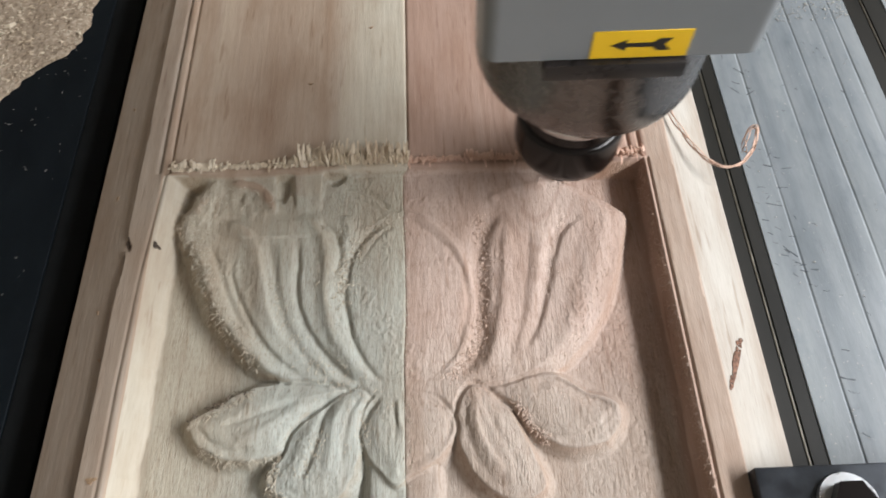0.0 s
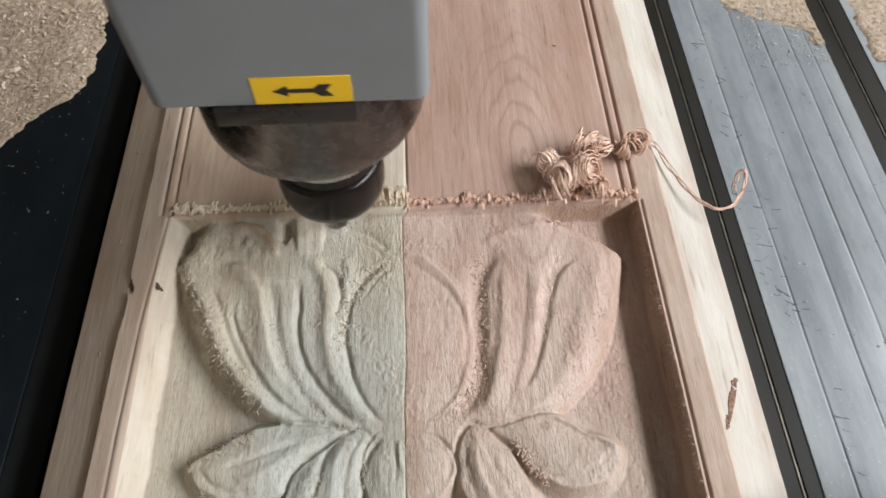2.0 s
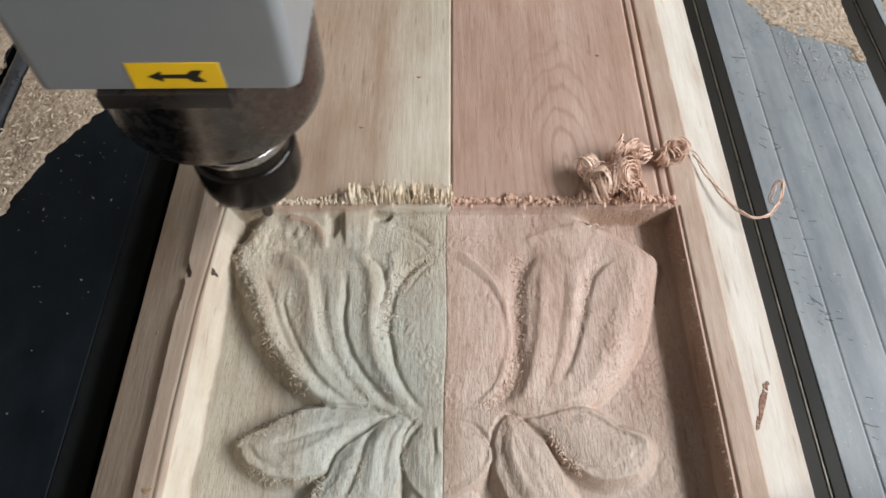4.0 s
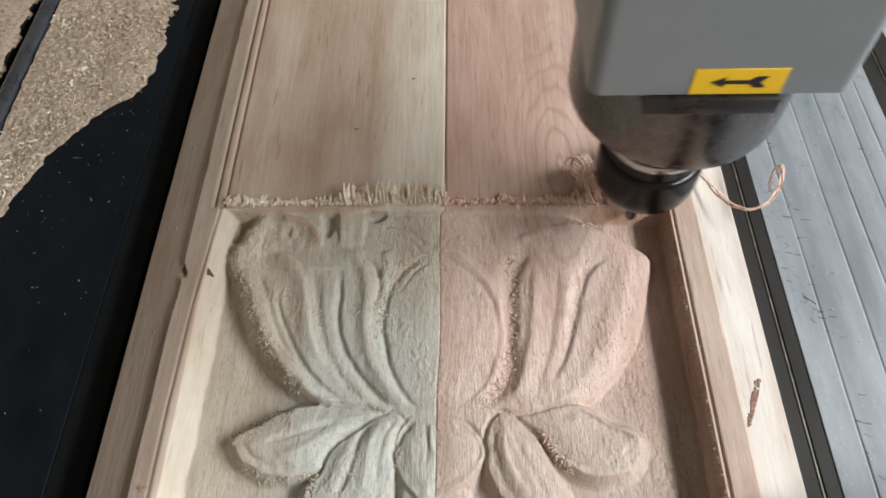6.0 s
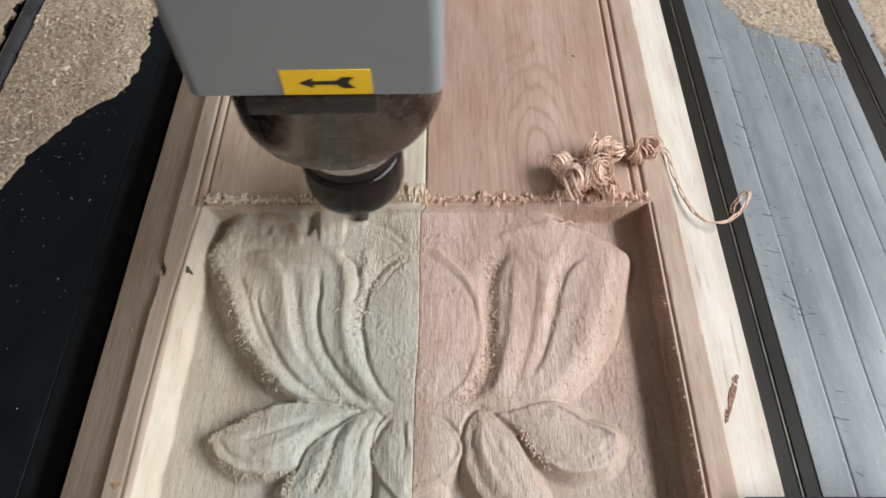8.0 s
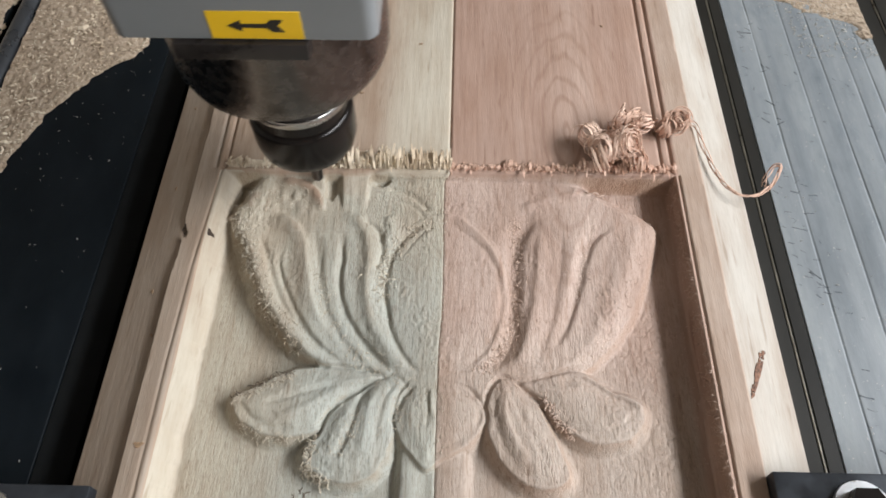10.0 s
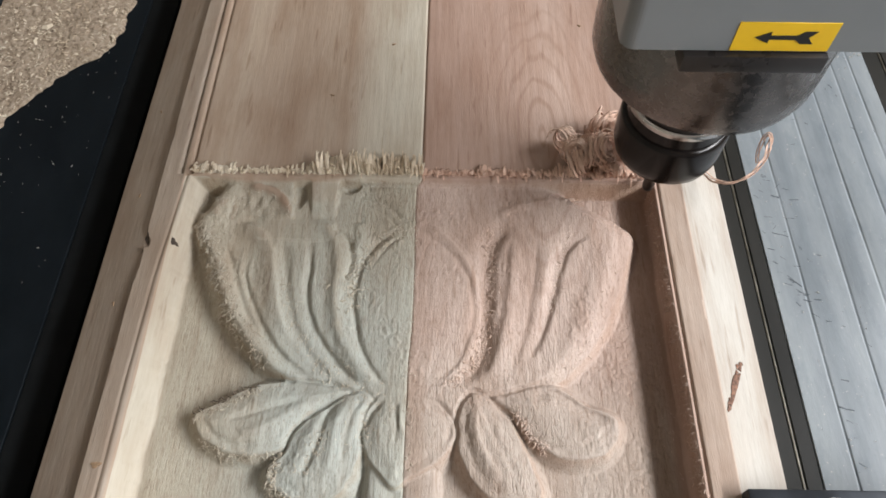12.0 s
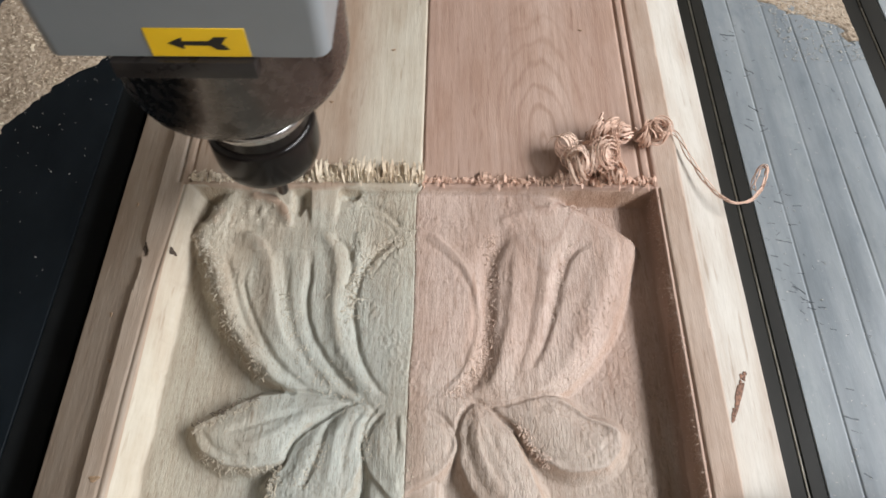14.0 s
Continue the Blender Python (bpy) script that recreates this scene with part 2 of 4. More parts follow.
BLACK_BED, GREY_BED, SAWDUST = dark_sheet(), grey_sheet(), sawdust_mat()
SLOT = plain("blackened_slot_metal", (0.013, 0.0125, 0.0105), 0.5, 0.0, 0.35, 40, 0.1, (1, 0.1, 1))
SLOT.node_tree.nodes["Principled BSDF"].inputs["Specular IOR Level"].default_value = 0.28
# blacker and less specular than SLOT, for the rail left of the panel
LEFT_SLOT = plain("left_slot_black_metal", (0.007, 0.0078, 0.0082), 0.75, 0.0, 0.3, 40)
LEFT_SLOT.node_tree.nodes["Principled BSDF"].inputs["Specular IOR Level"].default_value = 0.06
SLOT_EDGE = plain("bare_slot_lip", (0.20, 0.19, 0.16), 0.35, 0.8, 0.3, 90)
GREY_PAINT = plain("grey_cover_paint", (0.190, 0.202, 0.210), 0.36, 0.0, 0.05, 25)
STEEL = plain("polished_steel", (0.135, 0.122, 0.116), 0.25, 1.0, 0.18, 220, 0.08)
NUT = Mat("black_oxide_nut", 0.2, 0.0).colour((0.007, 0.0055, 0.005)).m
NUT.node_tree.nodes["Principled BSDF"].inputs["Specular IOR Level"].default_value = 0.22
RING = plain("bright_ring", (0.45, 0.44, 0.43), 0.22, 1.0, 0.08, 80)
DARK_PLATE_SHADE = plain("dark_plate_and_shade", (0.020, 0.017, 0.016), 0.32, 0.0, 0.2, 80)
DARK_PLATE_SHADE.node_tree.nodes["Principled BSDF"].inputs["Specular IOR Level"].default_value = 0.35
CARBIDE = plain("cutter_steel", (0.10, 0.09, 0.085), 0.35, 0.9, 0.2, 200)
YELLOW = plain("yellow_sticker", (0.80, 0.50, 0.012), 0.45, 0.0, 0.05, 90)
PRINT = plain("black_print", (0.012, 0.010, 0.008), 0.5, 0.0, 0.1, 90)
CLAMP = plain("black_clamp_steel", (0.035, 0.04, 0.048), 0.42, 0.5, 0.3, 120, 0.1)
ZINC = plain("zinc_washer", (0.62, 0.64, 0.66), 0.3, 1.0, 0.1, 90)
RAIL = plain("grey_rail_metal", (0.09, 0.10, 0.115), 0.3, 0.7, 0.15, 60)
BARK = plain("bark_stain", (0.17, 0.09, 0.06), 0.85, 0.0, 0.75, 700, 0.5)
# pale and warm so that the unseen room bounces light onto the panel
CONCRETE = plain("bounce_concrete", (0.42, 0.385, 0.34), 0.85, 0.0, 0.2, 3)
PLASTER = plain("bounce_plaster", (0.80, 0.745, 0.68), 0.9, 0.0, 0.15, 2)


# ---- mesh helpers ----
def shade(ob, angle=40):
    me = ob.data
    me.polygons.foreach_set("use_smooth", [True] * len(me.polygons))
    me.set_sharp_from_angle(angle=radians(angle))


def part(name, bm, material, parent=None, label="", smooth=True):
    """Links a bmesh as one mesh object under a thing or a part."""
    me = bpy.data.meshes.new(name)
    bmesh.ops.recalc_face_normals(bm, faces=bm.faces)
    bm.to_mesh(me)
    bm.free()
    me.materials.append(material)
    ob = new(name, me)
    if parent:
        ob.parent = parent
    if smooth:
        shade(ob)
    if label:
        ob["label"] = label
    return ob


def mesh_of(name, verts, faces, material, parent=None, smooth=True):
    me = bpy.data.meshes.new(name)
    me.from_pydata([tuple(v) for v in verts], [], [tuple(f) for f in faces])
    me.update()
    me.materials.append(material)
    ob = new(name, me)
    if parent:
        ob.parent = parent
    if smooth:
        shade(ob, 50)
    return ob


def box_bm(x0, x1, y0, y1, z0, z1, bevel=0.0, seg=2):
    bm = bmesh.new()
    bmesh.ops.create_cube(bm, size=1.0, matrix=Matrix.Translation(((x0 + x1) / 2, (y0 + y1) / 2, (z0 + z1) / 2)) @ Matrix.Diagonal((x1 - x0, y1 - y0, z1 - z0, 1)))
    if bevel:
        bmesh.ops.bevel(bm, geom=list(bm.edges), offset=bevel, segments=seg, affect="EDGES", profile=0.5)
    return bm


def lathe_bm(profile, seg=64, centre=(0, 0)):
    """A turned solid about z from (radius, height) pairs, bottom to top."""
    bm = bmesh.new()
    rings = []
    for r, z in profile:
        if r <= 1e-6:
            rings.append([bm.verts.new((centre[0], centre[1], z))])
        else:
            rings.append([bm.verts.new((centre[0] + r * math.cos(2 * math.pi * i / seg), centre[1] + r * math.sin(2 * math.pi * i / seg), z)) for i in range(seg)])
    for a, b in zip(rings, rings[1:]):
        for i in range(seg):
            j = (i + 1) % seg
            if len(a) == 1 and len(b) > 1:
                bm.faces.new((a[0], b[j], b[i]))
            elif len(b) == 1 and len(a) > 1:
                bm.faces.new((a[i], a[j], b[0]))
            elif len(a) > 1:
                bm.faces.new((a[i], a[j], b[j], b[i]))
    for r in (rings[0], rings[-1]):
        if len(r) > 1:
            bm.faces.new(r)
    return bm


def ribbon(verts, faces, pts, width, thick, side):
    """Adds a thin curled strip along pts to the lists; side: the strip's width direction at each point."""
    base = len(verts)
    n = len(pts)
    for i, p in enumerate(pts):
        tan = (Vector(pts[min(i + 1, n - 1)]) - Vector(pts[max(i - 1, 0)])).normalized()
        s = Vector(side[i] if isinstance(side, list) else side)
        s = s - tan * s.dot(tan)
        s = s.normalized() if s.length > 1e-6 else Vector((1, 0, 0))
        up = tan.cross(s)
        w = width * (0.3 + 0.7 * math.sin(math.pi * min(max((i + 0.6) / n, 0), 1)))
        for a, b in ((-1, -1), (1, -1), (1, 1), (-1, 1)):
            verts.append(Vector(p) + s * (a * w / 2) + up * (b * thick / 2))
    for i in range(n - 1):
        o = base + 4 * i
        for k in range(4):
            faces.append((o + k, o + (k + 1) % 4, o + 4 + (k + 1) % 4, o + 4 + k))
    faces.append((base, base + 3, base + 2, base + 1))
    o = base + 4 * (n - 1)
    faces.append((o, o + 1, o + 2, o + 3))


def thing(name, label, category, group="", kind=""):
    ob = new(name)
    ob.empty_display_size = 0.01
    return tagged(ob, label, category, group, kind)


# ---- the carved panel ----
XL, XR, BED = -0.1618, 0.161, -0.025
REC_L, REC_R = -0.124, 0.122
FLOOR = -0.0150


def smooth(a, b, x):
    t = np.clip((x - a) / (b - a), 0, 1)
    return t * t * (3 - 2 * t)


LATTICE = [np.random.RandomState(k).uniform(-1, 1, (256, 256)) for k in range(4)]


def value_noise(x, y, seed):
    """Soft lattice noise, about -1 to 1."""
    g = LATTICE[seed % 4][::(1 if seed % 8 < 4 else -1)]
    x, y = x + 17.3 * seed, y + 9.1 * seed
    xi, yi = np.floor(x).astype(int), np.floor(y).astype(int)
    fx, fy = x - xi, y - yi
    fx, fy = fx * fx * (3 - 2 * fx), fy * fy * (3 - 2 * fy)
    a, b = g[xi % 256, yi % 256], g[(xi + 1) % 256, yi % 256]
    c, d = g[xi % 256, (yi + 1) % 256], g[(xi + 1) % 256, (yi + 1) % 256]
    return (a * (1 - fx) + b * fx) * (1 - fy) + (c * (1 - fx) + d * fx) * fy


# leaves under the bloom: outline in mm, height of its rim and of its crown (mm)
MM = 0.001
LEAVES = [
    ([(-30, -117), (-53, -113), (-71, -114.5), (-82, -119.5), (-92, -125), (-98, -128.5), (-95, -136), (-87, -142), (-77, -145.5), (-64, -145), (-56, -142), (-52, -135), (-42, -124)], -7.4, -5.6),
    ([(-26, -117), (-40, -125), (-51, -135), (-55, -145), (-62, -154), (-56, -161), (-45, -165.5), (-34, -163.5), (-27.5, -157), (-24, -147), (-22, -136), (-17, -124)], -7.6, -5.8),
    ([(34, -119), (44, -125), (51, -134), (57, -140.5), (67, -145.5), (79, -145), (86.5, -141), (90.5, -135), (91, -128.5), (86, -124.5), (78, -122), (70, -116), (64, -112.5), (54, -113.5), (43, -117)], -7.6, -6.0),
    ([(26, -117), (20.5, -127), (20, -137), (23, -149), (28.5, -158), (37, -164.5), (47, -166), (55, -161), (52, -150), (48.5, -142), (43.5, -131), (34, -120)], -7.4, -5.6),
    ([(-13, -118), (-20, -126), (-22, -134), (-20.5, -142), (-17, -148.5), (-11, -154), (-4, -158.5), (2, -154.5), (10, -149), (16, -142), (18.5, -135), (15.5, -127), (7, -120)], -8.0, -6.6),
]
# strokes in the leaves: places along it, height, width on its left-hand and right-hand side (mm)
VEINS = [
    ([(-84, -131.5), (-73, -128.5), (-60, -124), (-46, -120)], -0.8, 1.5, 1.4),
    ([(-78, -138), (-67, -134.5), (-57, -129), (-44, -122)], 0.8, 2.4, 2.2),
    ([(-94, -130), (-88, -137), (-79, -141.5), (-68, -142)], -0.55, 1.0, 1.3),
    ([(-57, -144), (-54, -137), (-46, -127), (-34, -117)], -1.5, 1.4, 2.0),
    ([(-49, -158), (-44, -148), (-41, -138), (-39, -128), (-33, -120)], -1.1, 1.7, 1.4),
    ([(-36, -156), (-35, -140), (-33, -128), (-28, -118)], 0.9, 2.4, 2.0),
    ([(-30, -150), (-29.5, -138), (-27, -127), (-22, -119)], -0.7, 1.2, 1.2),
    ([(-52, -152), (-48, -140), (-43, -131)], 0.6, 1.6, 1.6),
    ([(-22, -145), (-22.5, -136), (-19, -127), (-12, -119)], -1.3, 1.2, 1.6),
    ([(-6, -121), (-4.5, -130), (-5, -141)], -0.7, 1.2, 1.3),
    ([(-2.5, -121), (-2.5, -130), (0, -138)], 0.7, 0.9, 1.1),
    ([(6, -120), (14, -126), (17, -132), (16, -140)], -0.8, 1.0, 1.3),
    ([(12, -143), (3, -150), (-4, -153.5)], -0.3, 1.4, 1.4),
    ([(24, -120), (23.5, -133), (27, -148), (34, -158)], -0.45, 1.4, 1.6),
    ([(27, -124), (29, -138), (33, -147), (39, -156)], 0.8, 1.2, 2.6),
    ([(29, -120), (35, -134), (42, -148), (47, -157)], -0.5, 1.6, 1.3),
    ([(35, -120), (44, -126.5), (49.5, -134), (57, -140)], -1.6, 1.3, 1.6),
    ([(56, -138.5), (65, -141.5), (77, -139), (87, -132)], -0.55, 1.0, 1.5),
    ([(50, -118), (62, -116), (71, -119.5), (80, -125), (88, -128.5)], -0.9, 1.3, 4.0),
    ([(56, -113.5), (64, -113.5), (71, -117), (79, -122.5), (86, -125.5), (89.5, -129.5), (88, -136)], 0.8, 1.4, 1.4),
]
# long strokes in the bloom
STROKES = [
    ([(-106, -36), (-97, -58), (-88, -80), (-75, -97), (-60, -109)], 0.9, 3.0, 3.0),
    ([(-99, -38), (-92, -56), (-83, -77), (-71, -93), (-57, -107)], -1.4, 2.2, 1.6),
    ([(-96, -28), (-84, -31), (-76, -42), (-71, -60), (-66, -80), (-56, -98)], 1.9, 1.9, 6.5),
    ([(-88, -50), (-84, -64), (-77, -79), (-69, -92), (-58, -104), (-44, -113)], -1.3, 1.3, 1.7),
    ([(-71, -34), (-66, -54), (-60, -76), (-52, -93), (-38, -110)], -1.5, 3.4, 3.0),
    ([(-64, -48), (-61, -68), (-56, -84), (-46, -100), (-32, -113)], 0.9, 1.8, 1.8),
    ([(-56, -36), (-54, -52), (-54, -68), (-49, -85), (-39, -100), (-27, -112), (-15, -119)], -1.8, 1.4, 2.4),
    ([(-57, -26), (-47, -31), (-41.5, -41), (-40, -54), (-40, -66), (-38.5, -80), (-33, -95), (-24.5, -107), (-12, -119)], 2.2, 4.0, 3.4),
    ([(-46, -29), (-37, -37), (-34, -49), (-36, -62)], -1.2, 1.6, 1.2),
    ([(-32, -26), (-30, -36), (-33, -46)], 1.2, 3.4, 2.4),
    ([(-5, -29), (-19, -37), (-27, -49), (-31, -66), (-29, -83), (-25, -98), (-17, -110), (-5, -118)], -1.8, 1.4, 2.0),
    ([(-4, -33), (-16, -41), (-23, -53)], -0.6, 0.8, 0.8),
    ([(4, -26), (13, -34), (22, -46), (28, -60), (29, -74)], 0.9, 1.0, 2.8),
    ([(2, -30), (11, -38), (20, -49), (26, -62), (27, -78), (24, -94)], -0.35, 0.9, 1.2),
    ([(28, -84), (24, -98), (17, -109), (6, -117)], 0.9, 3.0, 1.4),
    ([(50, -26), (40, -33), (35.5, -45), (34, -64), (33, -84), (32, -96), (27, -106), (14, -116)], -2.9, 3.6, 6.0),
    ([(48, -34), (46, -56), (43, -80), (38, -100), (33, -112)], 1.2, 4.5, 2.2),
    ([(60, -34), (57, -60), (52, -84), (46, -104)], -0.45, 1.2, 2.6),
    ([(66, -34), (62, -60), (56, -86), (48, -106)], 0.7, 3.6, 2.6),
    ([(88, -30), (76, -39), (70, -53), (65, -72), (58, -90), (50, -105)], -1.7, 1.7, 5.0),
    ([(96, -34), (88, -58), (78, -84), (64, -106)], 0.9, 7.0, 6.0),
    ([(38, -22), (48, -16), (60, -12), (72, -9)], 0.9, 2.2, 3.0),
]


def along(X, Y, pts, reach):
    """Distance to a soft curve through pts (metres), the place along it, and which side."""
    c = [np.array(p, float) * MM for p in pts]
    c = [2 * c[0] - c[1]] + c + [2 * c[-1] - c[-2]]
    line = []
    for i in range(1, len(c) - 2):
        for t in np.linspace(0, 1, 9)[:-1]:
            p0, p1, p2, p3 = c[i - 1:i + 3]
            line.append(0.5 * (2 * p1 + (p2 - p0) * t + (2 * p0 - 5 * p1 + 4 * p2 - p3) * t * t + (3 * p1 - p0 - 3 * p2 + p3) * t ** 3))
    line.append(c[-2])
    line = np.array(line)
    best, uu, side = np.full(X.shape, 1e9), np.zeros(X.shape), np.ones(X.shape)
    lo, hi = line.min(0) - reach, line.max(0) + reach
    sel = (X > lo[0]) & (X < hi[0]) & (Y > lo[1]) & (Y < hi[1])
    x, y = X[sel], Y[sel]
    b, u, s = np.full(x.shape, 1e9), np.zeros(x.shape), np.ones(x.shape)
    n = len(line) - 1
    for i in range(n):
        a, d = line[i], line[i + 1] - line[i]
        t = np.clip(((x - a[0]) * d[0] + (y - a[1]) * d[1]) / (d @ d), 0, 1)
        ex, ey = x - a[0] - t * d[0], y - a[1] - t * d[1]
        q = ex * ex + ey * ey
        near = q < b
        b = np.where(near, q, b)
        u = np.where(near, (i + t) / n, u)
        s = np.where(near, np.where(d[0] * ey - d[1] * ex > 0, 1.0, -1.0), s)
    best[sel], uu[sel], side[sel] = np.sqrt(b), u, s
    return best, uu, side


def soft_line(pts, steps=5):
    """A soft closed curve through pts, as an array of places."""
    c = [np.array(p, float) * MM for p in pts]
    n = len(c)
    line = []
    for i in range(n):
        p0, p1, p2, p3 = c[i - 1], c[i], c[(i + 1) % n], c[(i + 2) % n]
        for t in np.linspace(0, 1, steps + 1)[:-1]:
            line.append(0.5 * (2 * p1 + (p2 - p0) * t + (2 * p0 - 5 * p1 + 4 * p2 - p3) * t * t + (3 * p1 - p0 - 3 * p2 + p3) * t ** 3))
    return np.array(line)


def inside_of(X, Y, pts, reach):
    """How far inside a closed soft outline each place lies (metres; below zero outside, at most -reach)."""
    line = soft_line(pts)
    far = np.full(X.shape, -reach)
    lo, hi = line.min(0) - reach, line.max(0) + reach
    sel = (X > lo[0]) & (X < hi[0]) & (Y > lo[1]) & (Y < hi[1])
    if not sel.any():
        return far
    x, y = X[sel], Y[sel]
    best, odd = np.full(x.shape, 1e9), np.zeros(x.shape, bool)
    for a, b in zip(line, np.roll(line, -1, 0)):
        d = b - a
        t = np.clip(((x - a[0]) * d[0] + (y - a[1]) * d[1]) / (d @ d + 1e-18), 0, 1)
        best = np.minimum(best, (x - a[0] - t * d[0]) ** 2 + (y - a[1] - t * d[1]) ** 2)
        if a[1] != b[1]:
            odd ^= ((a[1] > y) != (b[1] > y)) & (x < d[0] * (y - a[1]) / d[1] + a[0])
    far[sel] = np.maximum(np.sqrt(best) * np.where(odd, 1, -1), -reach)
    return far


def stroked(X, Y, strokes, seed):
    """Sum of long ridges and grooves with soft sides."""
    total = np.zeros(X.shape)
    for pts, amp, wl, wr in strokes:
        d, u, side = along(X, Y, pts, 0.014)
        w = np.where(side > 0, wl, wr) * MM
        d = d + 0.00035 * value_noise(X * 320, Y * 160, seed + len(pts))
        total = total + amp * MM * np.exp(-(d / w) ** 2) * smooth(0.0, 0.16, u) * (1 - smooth(0.84, 1.0, u))
    return total


def lip_left(Y):
    """The hollow's lip on the pale board, which runs out a little towards the near end."""
    return np.interp(Y, [-0.2, -0.115, -0.062, -0.012, 0.0], [-0.1275, -0.1275, -0.1265, -0.1235, -0.1228])


def relief(X, Y):
    """The milled hollow with the flower: z over the plan, inside the hollow."""
    z = np.full(X.shape, FLOOR)
    z = z + 0.00008 * value_noise(X * 700, Y * 220, 5) + 0.0005 * value_noise(X * 40, Y * 30, 6)
    squiggle = np.abs(value_noise(X * 520, Y * 380, 17)) * smooth(0.01, 0.06, X)
    z = z - 0.00045 * np.exp(-(squiggle / 0.12) ** 2) * smooth(0.01, 0.06, X)
    left = np.interp(Y, [-0.122, -0.111, -0.106, -0.095, -0.079, -0.060, -0.045, -0.030, -0.024, -0.017, -0.007, 0.0], [-0.046, -0.060, -0.0695, -0.081, -0.0925, -0.1015, -0.108, -0.1155, -0.1150, -0.111, -0.105, -0.101])
    right = np.interp(Y, [-0.122, -0.113, -0.108, -0.097, -0.082, -0.062, -0.042, -0.036, -0.031, -0.028, -0.022, -0.013, -0.006, 0.0], [0.045, 0.062, 0.070, 0.081, 0.091, 0.0998, 0.1065, 0.1085, 0.1095, 0.1085, 0.102, 0.088, 0.076, 0.070])
    edge = np.minimum((X - left) * np.where(X < left, 0.62, 0.9), (right - X) * 0.85) + 0.0010 * value_noise(X * 240, Y * 240, 7) * (1 - smooth(0.0, 0.05, X))
    inside = np.where(X < 0, np.clip(1 + edge / 0.0042, 0, 1) ** 1.5, smooth(-0.0042, 0.0010, edge)) * smooth(-0.126, -0.118, Y)
    dome = -0.0088 + 0.0036 * smooth(-0.002, np.where(X < 0, 0.0045, 0.010), edge) + 0.0008 * smooth(0.01, 0.04, edge)
    dome = dome - 0.0020 * smooth(-0.085, -0.118, Y)
    dome = dome + 0.0018 * (1 - smooth(0.004, 0.022, X - left)) * smooth(-0.118, -0.105, Y)
    # the middle petal swells a little
    lens = np.clip(1 - ((X + 0.001) / 0.032) ** 2 - ((Y + 0.073) / 0.048) ** 2, 0, 1)
    dome = dome - 0.0008 * smooth(0, 0.25, lens) + 0.0018 * np.sqrt(lens)
    dome = dome + stroked(X, Y, STROKES, 40)
    z = z + (dome - z) * inside
    # the hub from which the leaves spread, and the stem below it
    hub = 1 - np.sqrt(((X + 0.002) / 0.061) ** 2 + ((Y + 0.119) / 0.017) ** 2)
    hub = smooth(-0.06, 0.14, hub) * smooth(-0.108, -0.116, Y)
    z = z + (-0.0078 - z) * hub
    stem = smooth(0.0185, 0.0140, np.abs(X + 0.0035)) * smooth(-0.140, -0.150, Y)
    z = z + (-0.0108 + 0.0006 * np.sin(X * 330) - z) * stem
    leafy = np.zeros(X.shape)
    for n, (outline, rim, crown) in enumerate(LEAVES):
        d = inside_of(X, Y, outline, 0.016)
        d = d + 0.00045 * value_noise(X * 300, Y * 300, 20 + n) * (1.3 if n < 2 else 0.6)
        top = (rim + (crown - rim) * smooth(0.0, 0.009, d)) * MM
        root = smooth(0.014, 0.034, np.hypot(X + 0.001, (Y + 0.108) * 1.6))
        wall = np.clip(1 + d / 0.0056, 0, 1) ** 1.6
        cut = np.exp(-((d + 0.0012) / 0.0011) ** 2) * 0.0016 * smooth(-0.0095, -0.0075, z) * root
        face = FLOOR + (top - FLOOR) * wall
        z = np.where(d > 0.0004, z + (top - z) * root, np.maximum(z, FLOOR + (face - FLOOR) * root)) - cut
        leafy = np.maximum(leafy, smooth(-0.0005, 0.0015, d) * root)
    z = z + stroked(X, Y, VEINS, 60) * np.maximum(leafy, hub * 0.8)
    # the last passes along the far edge stand higher and rougher
    back = smooth(-0.026, -0.004, Y) * smooth(-0.115, -0.09, X) * (1 - smooth(0.050, 0.074, X))
    z = z + back * (-0.0042 - z) * 0.7
    rough = smooth(-0.112, -0.104, X) * (1 - smooth(-0.072, -0.064, X)) * smooth(-0.030, -0.022, Y)
    steps = value_noise(X * 125 + 3.3, Y * 70 + X * 30, 9) + 0.5 * value_noise(X * 290, Y * 190, 10)
    z = z + rough * (steps * 0.0013 + 0.0012)
    # a lump with a curved end, two broken-out notches and the smooth tongue between them
    lump = stroked(X, Y, [([(-92, -5), (-81, -7), (-73, -11), (-69, -18), (-67, -25)], 2.6, 1.5, 3.4)], 70)
    z = z + lump
    tongue = smooth(-0.0605, -0.0580, X + 0.1 * Y) * (1 - smooth(-0.0445, -0.0418, X - 0.05 * Y)) * smooth(-0.026, -0.012, Y)
    z = z + tongue * (-0.0014 - z) * 0.85
    for cx, cy, rx, ry, depth in ((-0.0640, -0.006, 0.0042, 0.013, 0.0030), (-0.0375, -0.0015, 0.0056, 0.0075, 0.0036)):
        pit = 1 - np.sqrt(((X - cx) / rx) ** 2 + ((Y - cy) / ry) ** 2) + 0.15 * value_noise(X * 400, Y * 300, 71)
        z = z - depth * smooth(-0.1, 0.45, pit)
    z = z + stroked(X, Y, [([(-34, -9), (-26, -11), (-17, -16), (-7, -25)], -1.2, 2.4, 1.2), ([(-30, -16), (-20, -20), (-10, -28)], -0.5, 1.2, 1.2)], 80)
    ledge = smooth(-0.0385, -0.0372, Y) * smooth(-0.090, -0.082, X) * (1 - smooth(-0.048, -0.042, X)) * (1 - smooth(-0.03, -0.024, Y))
    z = z + ledge * 0.0006
